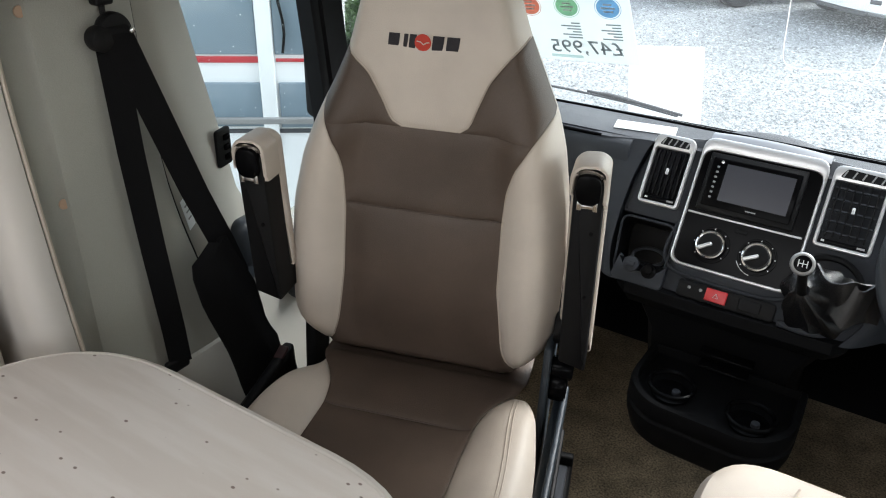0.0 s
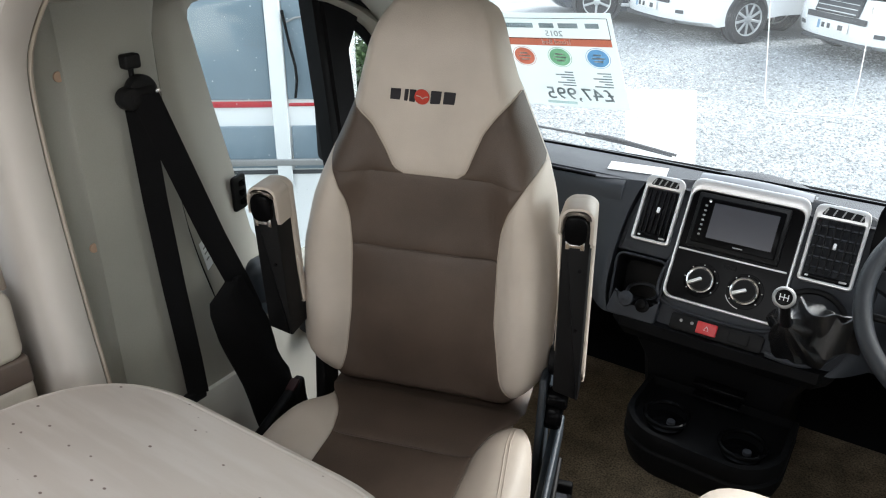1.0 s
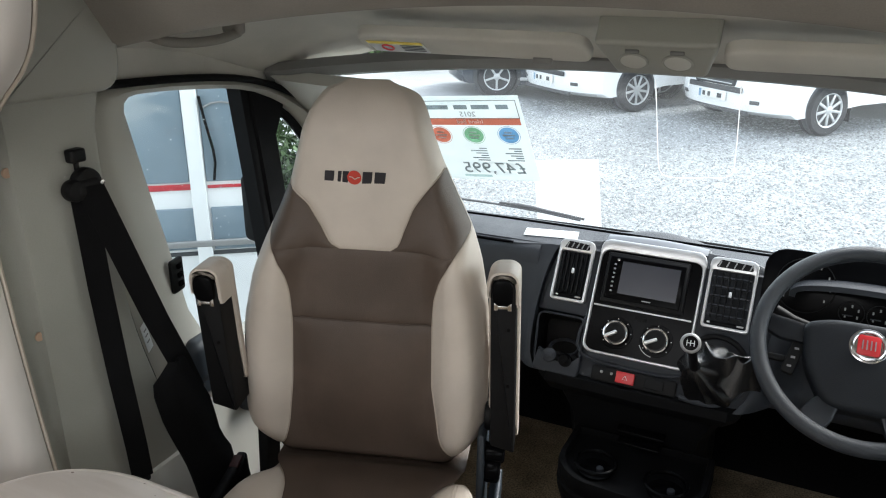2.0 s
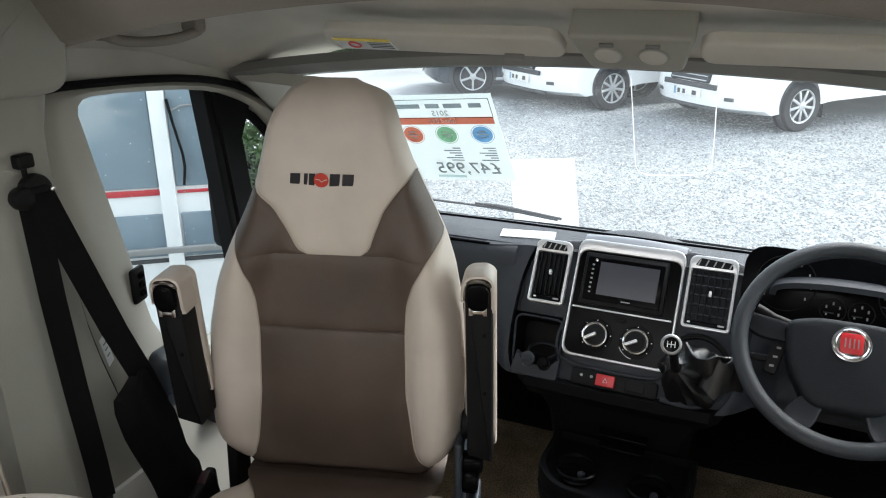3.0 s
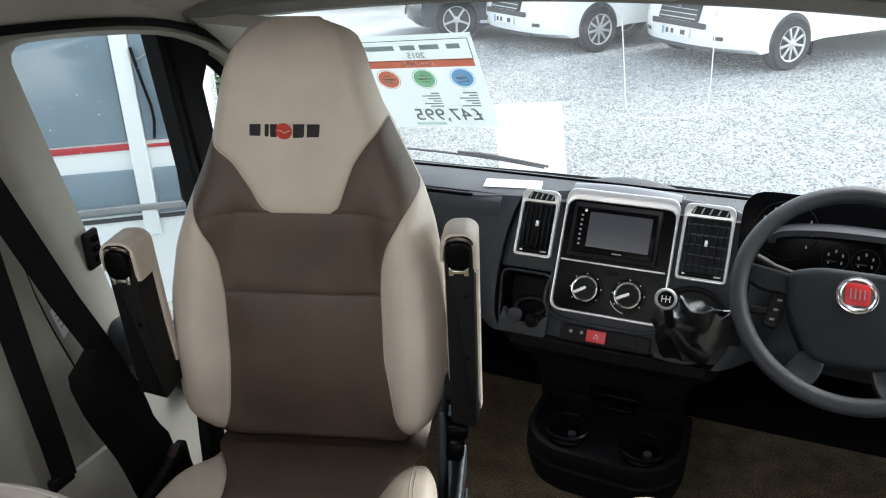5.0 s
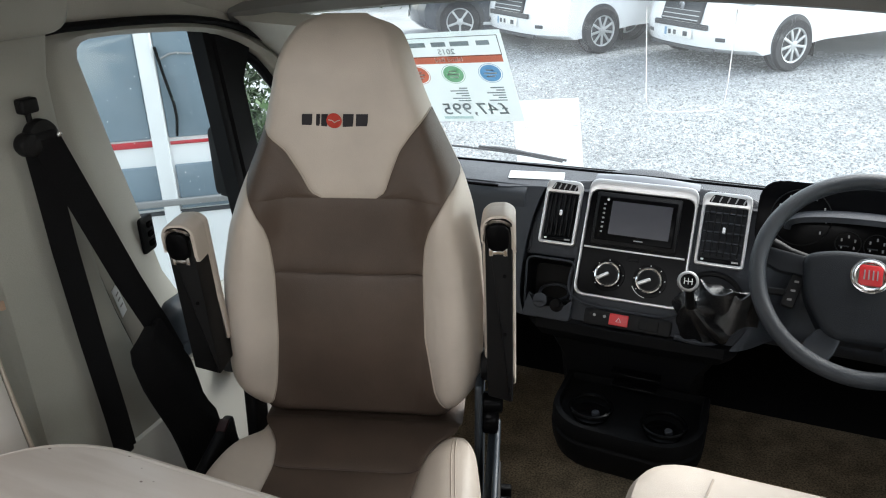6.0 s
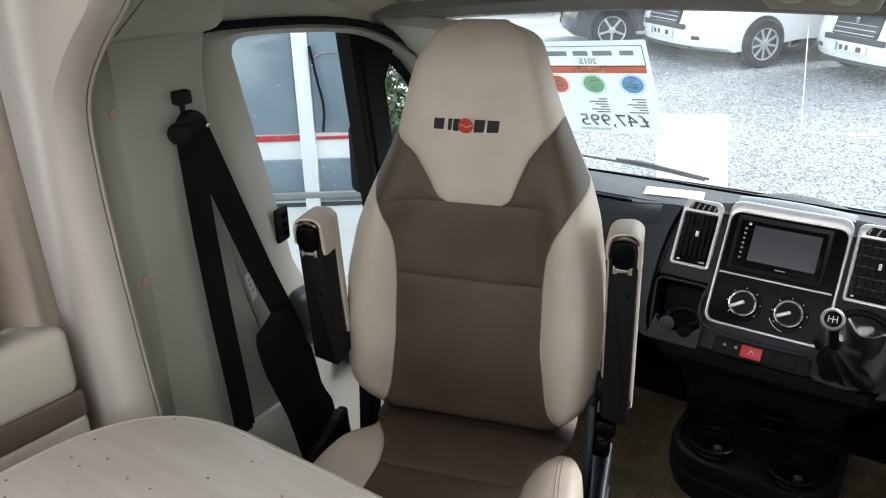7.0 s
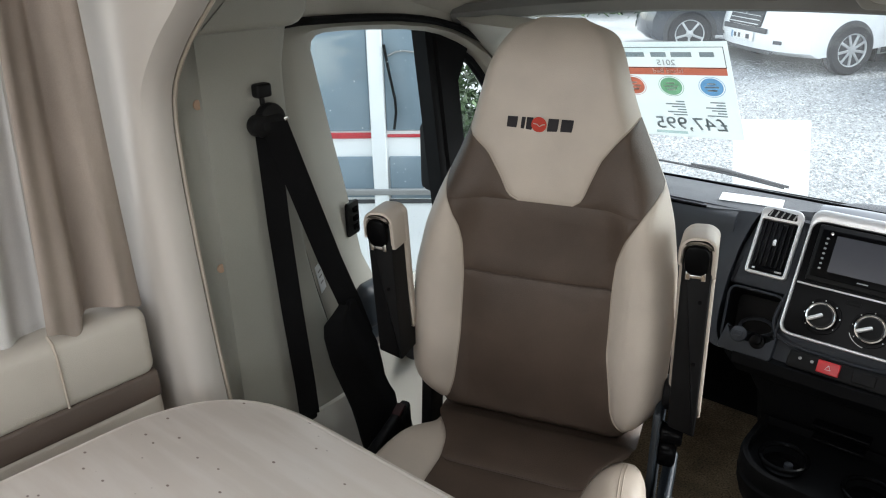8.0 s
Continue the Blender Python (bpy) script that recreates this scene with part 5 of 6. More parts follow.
for k in range(7):
    part("button", con(box((0.005, 0.004, 0.003), (-0.072, 0.088 + 0.0105 * k, 0.021), 0.001)), GEAR_GREY, radio)
part("logo_bar", con(box((0.020, 0.0022, 0.001), (0.012, 0.0755, 0.0205))), GEAR_GREY, radio, smooth=False)
part("volume", con(cylinder(0.0035, 0.004, (-0.066, 0.162, 0.0215), 0.001, 14)), CHROME, radio)


# climate knobs
def climate_knob(x, y, turn):
    k = part("knob", con(cylinder(0.023, 0.020, (x, y, 0.012), 0.003, 36)), BLACK, dash, "black rotary climate knob")
    part("ring", con(ring(0.0258, 0.0034, 40, 8, (x, y, 0.016))), CHROME, k, "bright metal ring")
    part("pointer", con(moved(box((0.008, 0.030, 0.010), (0, 0.010, 0), 0.003), Matrix.Translation((x, y, 0.024)) @ Matrix.Rotation(radians(turn), 4, "Z"))), SILVER, k, "silver pointer")
    part("bezel", con(ring(0.0350, 0.0022, 44, 6, (x, y, 0.002))), BLACK_GLOSS, k)
    for a in range(7):
        b = radians(-130 + a * 43)
        part("mark", con(box((0.0022, 0.0022, 0.001), (x + 0.0335 * math.sin(b), y + 0.0335 * math.cos(b), 0.0045))), MARK, k, smooth=False)


climate_knob(-0.043, -0.006, 122)
climate_knob(0.048, -0.006, 118)
part("arc_mark", con(tube([(0.048 + 0.039 * math.cos(a), -0.006 + 0.039 * math.sin(a), 0.0025) for a in np.linspace(radians(205), radians(262), 10)], 0.0009, 5)), MARK, dash)
part("button", con(box((0.026, 0.008, 0.004), (0.006, 0.036, 0.003), 0.001)), BLACK, dash)


# air vents
def air_vent(x0, x1, y0, y1, across_bars, name_tilt):
    out, hole = rrect(x0, x1, y0, y1, [0.010, 0.010, 0.018, 0.018], 5), rrect(x0 + 0.007, x1 - 0.007, y0 + 0.007, y1 - 0.030, 0.004, 5)
    v = part("air_vent", con(moved(plate(out, 0.014, 0.003, hole=hole), Matrix.Translation((0, 0, -0.004)))), SILVER, dash, "silver-framed air vent")
    part("recess", con(box((x1 - x0 - 0.010, y1 - y0 - 0.030, 0.004), ((x0 + x1) / 2, (y0 + y1) / 2 - 0.010, -0.012))), BLACK, v, "black vent interior", smooth=False)
    n = 6
    gx0, gx1, gy0, gy1 = x0 + 0.010, x1 - 0.010, y0 + 0.022, y1 - 0.033
    for i in range(n):
        x = gx0 + (gx1 - gx0) * (i + 0.5) / n
        part("slat", con(box((0.0032, gy1 - gy0, 0.010), (x, (gy0 + gy1) / 2, 0.0012), 0.0006)), BLACK, v)
    for j in range(across_bars):
        y = gy0 + (gy1 - gy0) * (j + 0.5) / across_bars
        part("slat", con(box((gx1 - gx0, 0.0032, 0.010), ((gx0 + gx1) / 2, y, 0.0))), DASH, v)
    part("tab", con(box((0.006, 0.013, 0.010), ((x0 + x1) / 2 + 0.001, (gy0 + gy1) / 2 + 0.004, 0.008), 0.002)), MARK, v, "white vent tab")
    part("slider", con(box((gx1 - gx0, 0.008, 0.006), ((gx0 + gx1) / 2, y0 + 0.0135, 0.001), 0.002)), BLACK_GLOSS, v)
    part("mark", con(box((0.006, 0.004, 0.001), (gx0 + 0.006, y0 + 0.0135, 0.0045))), MARK, v, smooth=False)
    part("mark", con(box((0.014, 0.004, 0.001), (gx1 - 0.009, y0 + 0.0135, 0.0045))), GEAR_GREY, v, smooth=False)
    arch = [(x0 + 0.012, y1 - 0.024), (x1 - 0.010, y1 - 0.024), (x1 - 0.014, y1 - 0.010), (x0 + 0.022, y1 - 0.006)]
    part("top_grille", con(moved(plate([(p[0], p[1]) for p in rounded(arch, 0.005, 4)], 0.002), Matrix.Translation((0, 0, 0.0088)))), BLACK, v, "black slotted top grille")
    for i in range(5):
        x = x0 + 0.020 + (x1 - x0 - 0.036) * i / 4
        part("slat", con(moved(box((0.0028, 0.014, 0.002), (0, 0, 0)), Matrix.Translation((x, y1 - 0.016, 0.0112)) @ Matrix.Rotation(radians(-20), 4, "Z"))), GEAR_GREY, v, smooth=False)


air_vent(-0.216, -0.130, 0.046, 0.198, 0, 0)
air_vent(0.134, 0.236, 0.046, 0.208, 5, 0)

# storage pocket with cup ring, lighter and socket
front = [(p[0], p[1], 0.0) for p in rounded(pocket, 0.022, 6)]
rows = [[(p[0] * 1.0, p[1], h) for p in front] for h in (0.004, 0.0, -0.02)] + [[(-0.175 + (p[0] + 0.175) * 0.93, -0.05 + (p[1] + 0.05) * 0.93, h) for p in front] for h in (-0.05, -0.085)]
bm = loft(rows, closed=True)
part("pocket", joined(con(bm), con(moved(plate([(p[0], p[1]) for p in rows[-1]], 0.003), Matrix.Translation((0, 0, -0.088))))), BLACK, dash, "black open storage pocket")
part("pocket_rim", con(tube(front + front[:1], 0.0028, 8)), DASH_TOP, dash, "grey pocket rim")
part("cup_ring", con(moved(ring(0.034, 0.004, 40, 8), Matrix.Translation((-0.165, -0.062, -0.035)) @ Matrix.Rotation(radians(-52), 4, "X"))), DASH_TOP, dash)
low_lip = part("pocket_sill", con(moved(plate([(p[0], p[1]) for p in rounded([(-0.226, -0.128), (-0.112, -0.128), (-0.112, -0.068), (-0.135, -0.092), (-0.195, -0.095), (-0.216, -0.066)], 0.012, 5)], 0.016, 0.005), Matrix.Translation((0, 0, -0.008)))), DASH, dash, "dark sill below the pocket")
part("socket", con(joined(cylinder(0.017, 0.010, (-0.186, -0.088, 0.010), 0.003, 28), box((0.018, 0.010, 0.004), (-0.186, -0.088, 0.016), 0.0015))), DASH_TOP, low_lip, "grey covered power socket")
part("lighter", con(joined(cylinder(0.016, 0.006, (-0.146, -0.093, 0.010), 0.002, 28), cylinder(0.011, 0.018, (-0.146, -0.090, 0.018), 0.003, 24))), BLACK_GLOSS, low_lip, "black cigarette lighter")
# switch row
row = part("switch_strip", con(moved(plate(rrect(-0.082, 0.110, -0.122, -0.086, 0.008), 0.010, 0.003), Matrix.Translation((0, 0, -0.004)))), BLACK, dash, "black switch strip")
hz = part("hazard_button", con(box((0.042, 0.026, 0.008), (-0.003, -0.1035, 0.009), 0.002)), HAZARD_RED, row, "red hazard light button")
tri = [(-0.003 + 0.006 * math.cos(a), -0.1045 + 0.006 * math.sin(a), 0.0133) for a in (radians(90), radians(210), radians(330), radians(450))]
part("triangle", con(tube(tri, 0.0006, 5)), MARK, hz, "white outline triangle")
for x in (-0.058, -0.035):
    part("lamp", con(cylinder(0.0035, 0.003, (x, -0.100, 0.0075), 0.001, 14)), GEAR_GREY, row)
part("blank", con(box((0.042, 0.024, 0.004), (0.062, -0.104, 0.007), 0.002)), BLACK, row)

# lower centre console and bottle tray
rows = []
for y, z, w in ((1.388, 0.585, 0.235), (1.385, 0.562, 0.235), (1.405, 0.535, 0.225), (1.445, 0.51, 0.20), (1.46, 0.45, 0.17), (1.47, 0.36, 0.16), (1.58, 0.20, 0.16), (1.62, 0.0, 0.16)):
    rows.append([(0.015 - w, y + 0.10, z), (0.015 - w * 0.97, y + 0.03, z), (0.015 - w * 0.86, y, z), (0.015, y - 0.005, z), (0.02 + w * 0.86, y, z), (0.02 + w * 0.97, y + 0.03, z), (0.02 + w, y + 0.10, z), (0.02 + w, y + 0.3, z), (0.015 - w, y + 0.3, z)])
part("lower_console", loft(rows, closed=True, caps=True), LOW_BLACK, dash, "black lower console")
tray_o = rounded([(-0.120, 1.45), (-0.125, 1.30), (-0.07, 1.235), (0.15, 1.225), (0.21, 1.29), (0.21, 1.45)], [0.0, 0.05, 0.05, 0.05, 0.05, 0.0], 6)
rows = [[(0.045 + (p[0] - 0.045) * g, 1.40 + (p[1] - 1.40) * g, z) for p in tray_o] for z, g in ((0.300, 0.86), (0.318, 0.95), (0.35, 1.0), (0.375, 1.01), (0.380, 0.985), (0.385, 1.005), (0.412, 1.0), (0.420, 0.985), (0.420, 0.92), (0.400, 0.90))]
tray = part("bottle_tray", loft(rows, closed=True, caps=True), LOW_BLACK, dash, "black bottle tray near the floor")
for x, y in ((-0.035, 1.315), (0.125, 1.305)):
    part("cup_ring", joined(ring(0.045, 0.005, 40, 8, (x, y, 0.424)), cylinder(0.040, 0.006, (x, y, 0.404), 0.001)), BLACK_GLOSS, tray)
    part("cup_boss", cylinder(0.009, 0.012, (x + 0.012, y - 0.004, 0.410), 0.003, 20), DASH_TOP, tray)
part("ledge", joined(box((0.11, 0.03, 0.008), (0.045, 1.405, 0.47), 0.003), box((0.10, 0.03, 0.008), (0.045, 1.395, 0.445), 0.003)), BLACK_GLOSS, tray)

# instrument binnacle
rows = []
for k in np.linspace(0, 1, 12):
    y = 1.515 + 0.20 * k
    rows.append([(0.462 + 0.160 * math.cos(a) * (1 + 0.05 * k), y - 0.02 * math.sin(a), 0.824 + (0.047 - 0.014 * k) * max(0.0, math.sin(a)) ** 0.6) for a in np.linspace(math.pi, 0, 24)])
part("instrument_hood", thick(loft(rows), 0.012), DASH_TOP, dash, "dark hood over the instruments")
cl = part("instrument_panel", moved(plate(rrect(-0.20, 0.20, -0.085, 0.07, 0.05, 6), 0.01, 0.002), Matrix.Translation((0.446, 1.545, 0.845)) @ Matrix.Rotation(radians(62), 4, "X")), BLACK_GLOSS, dash, "dark instrument panel")
for x, r in ((-0.115, 0.058), (0.115, 0.058), (-0.022, 0.024), (0.03, 0.024)):
    m = Matrix.Translation((0.446, 1.540, 0.842)) @ Matrix.Rotation(radians(62), 4, "X")
    part("gauge", moved(ring(r, 0.0012, 48, 6, (x, 0.0 if r > 0.03 else -0.042, 0.011)), m), BLACK, cl)
    for a in range(9 if r > 0.03 else 5):
        b = radians(-125 + a * (250 / (8 if r > 0.03 else 4)))
        part("tick", moved(box((0.003, 0.006, 0.001), (x + (r - 0.010) * math.sin(b), (0.0 if r > 0.03 else -0.042) + (r - 0.010) * math.cos(b), 0.0115)), m), GEAR_GREY, cl, smooth=False)
    part("needle", moved(box((r * 0.8, 0.0025, 0.002), (x - r * 0.3, (0.0 if r > 0.03 else -0.042) - 0.006, 0.013)), m), DASH_TOP, cl, smooth=False)


part("screen_edge", tube([(x, 1.945 - 0.06 * (abs(x) / 0.85) ** 2, 0.764) for x in np.linspace(-0.80, 0.80, 24)], 0.010, 8, flat=0.6), BLACK, dash, "black lip along the windscreen base")
part("top_groove", tube([(x, 1.715 - 0.05 * (abs(x) / 0.85) ** 4, 0.8395) for x in np.linspace(-0.80, 0.80, 24)], 0.0035, 6), BLACK_GLOSS, dash, "dark groove across the dash top")
# shallow hump and speaker on the dash top
hump = [[(-0.01 + 0.11 * c * math.cos(a), 1.80 + 0.07 * c * math.sin(a), 0.813 - 0.33 * 0.07 * c * math.sin(a) + 0.018 * (1 - c * c)) for a in (2 * math.pi * k / 32 for k in range(32))] for c in np.linspace(1, 0.05, 8)]
part("sensor_hump", loft(hump, closed=True, caps=True), DASH_TOP, dash, "low dark hump on the dash top")
part("demister_slot", box((0.9, 0.03, 0.006), (0.0, 1.90, 0.775), 0.002, (-24, 0, 0)), BLACK, dash)


# ---- gear lever ----
gear = thing("gear_lever", (0.165, 1.39, 0.66), "grey-topped gear lever with a black leather gaiter", "gear lever", in_place=True)
KN = Vector((0.139, 1.29, 0.778))
part("shaft", tube([(0.150, 1.385, 0.655), (0.146, 1.345, 0.70), KN + Vector((0.002, 0.015, -0.012))], 0.009, 12), BLACK, gear)
facing = look(KN, (0.26, 0.0, 1.44)) @ Matrix.Rotation(math.pi, 4, "Y")
rows = [[(r * math.cos(a), r * math.sin(a), h) for a in (2 * math.pi * k / 28 for k in range(28))] for r, h in ((0.011, -0.060), (0.013, -0.045), (0.0165, -0.026), (0.0195, -0.010), (0.0205, 0.000), (0.0203, 0.008), (0.0185, 0.0125), (0.0165, 0.0140))]
knob = part("knob", moved(loft(rows, closed=True, caps=True), facing), GEAR_GREY, gear, "grey ball gear knob")
part("cap", moved(cylinder(0.0145, 0.004, (0, 0, 0.0145), 0.001, 28), facing), BLACK_GLOSS, knob, "dark shift pattern cap")
part("pattern", moved(joined(*[box((0.0014, 0.012, 0.001), (x, 0, 0.0168)) for x in (-0.007, 0, 0.007)], box((0.016, 0.0014, 0.001), (0, 0, 0.0168))), facing), MARK, knob, "pale shift pattern lines", smooth=False)
rows = []
for i in range(12):
    k = i / 11
    c = Vector((0.178, 1.405, 0.655)) * (1 - k) + Vector((0.147, 1.348, 0.700)) * k
    row = []
    for j in range(48):
        a = 2 * math.pi * j / 48
        rx, ry = (0.056 * (1 - k) ** 0.8 + 0.012), (0.052 * (1 - k) ** 0.8 + 0.012)
        f = 1 + 0.16 * math.sin(5 * a + 2.2 * k) * math.sin(math.pi * min(1, k + 0.15)) + 0.05 * math.sin(11 * a)
        p = c + Vector((rx * f * math.cos(a), 0.5145 * ry * f * math.sin(a), 0.8575 * ry * f * math.sin(a)))
        p += Vector((0, -0.8575, 0.5145)) * (0.012 * math.sin(7 * a + 3 * k) * (1 - k))
        row.append(p)
    rows.append(row)
part("gaiter", loft(rows, closed=True), LEATHER, gear, "creased black leather gaiter")
flap = [[(0.160 + 0.120 * u, 1.392 - (0.034 * math.sin(3.1 * u) + 0.010 * abs(math.sin(7 * u + 1))) * (0.4 + 0.6 * w) + 0.012 * math.sin(9 * u + 2 * w), 0.640 + (0.098 - 0.012 * abs(math.sin(6.3 * u))) * w + 0.010 * u) for u in np.linspace(0, 1, 22)] for w in np.linspace(0, 1, 10)]
part("gaiter_fold", thick(loft(flap), 0.004), LEATHER, gear, "folded corner of the leather gaiter")
part("gaiter_crease", thick(loft([[(0.196 + 0.052 * u + 0.012 * w, 1.362 - 0.018 * math.sin(math.pi * u) + 0.010 * w, 0.655 + 0.078 * w + 0.008 * math.sin(8 * u)) for u in np.linspace(0, 1, 10)] for w in np.linspace(0, 1, 6)]), 0.004), LEATHER, gear, "sharp crease of the leather gaiter")
part("gaiter_rim", con(tube([(0.118, -0.118, 0.004), (0.180, -0.124, 0.006), (0.226, -0.104, 0.006), (0.256, -0.052, 0.004), (0.276, 0.024, 0.002)], 0.006, 8, smooth=2)), DASH, gear, "dark rounded rim round the gaiter")
part("gaiter_frame", con(ring(0.066, 0.006, 44, 8, (0.180, -0.035, -0.002), 0.8)), BLACK, gear)


# ---- steering wheel ----
WH = Matrix.Translation((0.446, 1.314, 0.832)) @ Matrix.Rotation(radians(48), 4, "X")
wheel = thing("steering_wheel", WH, "dark grey four-spoke steering wheel", "steering wheel")
WHEEL_GREY = material("wheel_soft_plastic", (0.0105, 0.0122, 0.0150), 0.45, spec=0.16, bump=0.4, grain_size=900, vary=0.06)
SPOKE_GREY = material("satin_grey_spoke", (0.024, 0.027, 0.032), 0.35, spec=0.4, vary=0.05)
RIM_GREY = material("wheel_rim_grain", (0.021, 0.0245, 0.030), 0.4, spec=0.4, bump=0.5, grain_size=900, vary=0.06)
part("rim", ring(0.188, 0.0155, 96, 14, (0, 0, -0.012)), RIM_GREY, wheel, "grained dark grey rim")
pad = rounded([(-0.112, 0.030), (-0.06, 0.046), (0.06, 0.046), (0.112, 0.030), (0.105, -0.045), (0.062, -0.125), (-0.062, -0.125), (-0.105, -0.045)], [0.02, 0.05, 0.05, 0.02, 0.03, 0.03, 0.03, 0.03], 5)
part("airbag_pad", moved(plate([(p[0], p[1]) for p in pad], 0.045, 0.014, segments=4), Matrix.Translation((0, 0, -0.05))), WHEEL_GREY, wheel, "dark grey airbag cover")
for s in (-1, 1):
    sp = rounded([(0.085 * s, 0.025), (0.178 * s, 0.040), (0.182 * s, 0.008), (0.150 * s, -0.008), (0.092 * s, -0.012)], 0.010, 4)
    part("spoke", moved(plate([(p[0], p[1]) for p in sp], 0.016, 0.005), Matrix.Translation((0, 0, -0.036))), WHEEL_GREY, wheel, "dark grey upper spoke")
    sp = rounded([(0.030 * s, -0.110), (0.072 * s, -0.105), (0.098 * s, -0.140), (0.095 * s, -0.162), (0.060 * s, -0.176), (0.042 * s, -0.150)], 0.010, 4)
    part("spoke", moved(plate([(p[0], p[1]) for p in sp], 0.016, 0.005), Matrix.Translation((0, 0, -0.032))), SPOKE_GREY, wheel, "satin grey lower spoke")
    bt = part("button_pod", moved(plate(rrect(-0.012, 0.012, -0.045, 0.020, 0.008), 0.012, 0.003), Matrix.Translation((0.118 * s, -0.030, -0.036)) @ Matrix.Rotation(radians(14 * s), 4, "Z")), BLACK, wheel, "black control buttons")
    for k in (-0.030, -0.012, 0.006):
        part("symbol", box((0.008, 0.004, 0.001), (0.118 * s - 0.25 * k * s, -0.030 + k, -0.0235)), GEAR_GREY, bt, smooth=False)
    part("spoke", box((0.05, 0.014, 0.012), (0.15 * s, -0.045, -0.036), 0.005), BLACK, wheel)
bd = part("badge", joined(ring(0.0265, 0.0032, 48, 8, (0, 0, -0.003)), cylinder(0.033, 0.003, (0, 0, -0.005), 0.001, 40)), CHROME, wheel, "chrome ring badge")
part("badge_face", moved(plate(rrect(-0.019, 0.019, -0.019, 0.019, 0.007), 0.004, 0.001), Matrix.Translation((0, 0, -0.003))), HAZARD_RED, bd, "plain red badge plate")
for x in (-0.0105, -0.0035, 0.0035, 0.0105):
    part("badge_bar", box((0.0022, 0.018, 0.001), (x, 0, 0.0015)), GEAR_GREY, bd, smooth=False)
part("column", cylinder(0.055, 0.16, (0, 0, -0.13), 0.01), BLACK, wheel)
part("stalk", tube([(-0.04, 0.03, -0.075), (-0.12, 0.045, -0.075), (-0.165, 0.062, -0.070)], [0.008, 0.010, 0.012], 10, smooth=1), BLACK, wheel, "black column stalk")
part("stalk", tube([(0.04, 0.03, -0.075), (0.12, 0.045, -0.075), (0.165, 0.062, -0.070)], [0.008, 0.010, 0.012], 10, smooth=1), BLACK, wheel, "black column stalk")


# ---- papers in the windscreen ----
TO_FACE = Matrix.Rotation(radians(90), 4, "X")   # x across, y up, z towards the cab
m, sw, sh = pose(-0.438, 1.518, 1.090, 32, -4.7, 0.4) @ TO_FACE, 0.284, 0.271
sign = thing("price_sign", m, "white printed price sheet taped inside the windscreen, facing out", "sign")
part("sheet", box((sw, sh, 0.0008)), SIGN_PAPER, sign, smooth=False)


def ink(x, y, w, h, mat, k=0.0008):
    part("print", box((w, h, 0.0004), (x * sw / 2, y * sh / 2, k)), mat, sign, smooth=False)


bx, bw = 0.03, 0.90
for x, y, w, h in ((bx, 0.90, bw * sw, 0.0016), (bx, 0.50, bw * sw, 0.0016), (bx - bw, 0.70, 0.0016, 0.40 * sh / 2), (bx + bw, 0.70, 0.0016, 0.40 * sh / 2)):
    ink(x, y, w, h, INK_BLACK)
for x, w in ((-0.52, 0.070), (-0.05, 0.034), (0.30, 0.044), (0.68, 0.030)):
    ink(x, 0.76, w, 0.0125, INK_PALE)
flip = Matrix.Diagonal((-1, 1, 1, 1))
lettering("print", "2015", 0.021, Matrix.Translation((0.02 * sw, 0.60 * sh / 2, 0.0007)) @ flip, INK_BLACK, sign)
ink(bx, 0.435, bw * sw, 0.021, INK_RED)
lettering("print", "Island Bed", 0.0165, Matrix.Translation((0.02 * sw, 0.435 * sh / 2, 0.0011)) @ flip, PAPER, sign)
for x, mat in ((-0.58, INK_RED), (0.03, INK_GREEN), (0.66, INK_BLUE)):
    r = part("print", cylinder(0.0245, 0.0004, (x * sw / 2, 0.12 * sh / 2, 0.0008), 0, 40), mat, sign, smooth=False)
    part("print", ring(0.0278, 0.0006, 40, 4, (x * sw / 2, 0.12 * sh / 2, 0.0008), 0.3), mat, sign)
    for k, w in ((-0.009, 0.020), (0.0, 0.030), (0.009, 0.018)):
        part("print", box((w, 0.0045, 0.0004), (x * sw / 2, 0.12 * sh / 2 + k, 0.0012)), PAPER, r, smooth=False)
for col, x in ((0, -0.08), (1, 0.55)):
    for k in range(6):
        w = 0.020 + 0.012 * ((k * 5 + col) % 3)
        ink(x + 0.26 - w / sw, -0.20 - 0.058 * k, w, 0.0034, INK_PALE)
lettering("print", "£47,995", 0.052, Matrix.Translation((0.10 * sw, -0.70 * sh / 2, 0.0007)) @ flip, INK_BLACK, sign)
ink(-0.15, -0.90, 0.075, 0.008, INK_TEAL)
pw, ph = 0.221, 0.225
sheet = thing("white_card", pose(-0.388, 2.171, 0.791, -1.6, -7.9, -3.8) @ TO_FACE, "blank white card standing on the bonnet outside the windscreen", "card")
part("sheet", box((pw, ph, 0.0012)), PAPER, sheet, smooth=False)
for k in range(7):
    part("fold", box((0.022, 0.0012, 0.0006), (-0.096 + 0.032 * k, ph * 0.12, 0.001)), INK_TEAL, sheet, smooth=False)
# Paper on the dash top, partly put in for a pale reflection there.
lay = thing("paper_reflection", (-0.36, 1.74, 0.824), "white paper on the dash top, partly standing in for a reflection", "paper")
lay.matrix_world = Matrix.Translation((-0.262, 1.618, 0.8468)) @ Matrix.Rotation(radians(-1.5), 4, "X") @ Matrix.Rotation(radians(12), 4, "Z")
part("sheet", box((0.135, 0.06, 0.001)), PAPER, lay, smooth=False)

# Black rubber coloured grey to put in the glare on the windscreen.
WIPER_GREY = material("glare_grey_wiper_rubber", (0.075, 0.075, 0.08), 0.7)
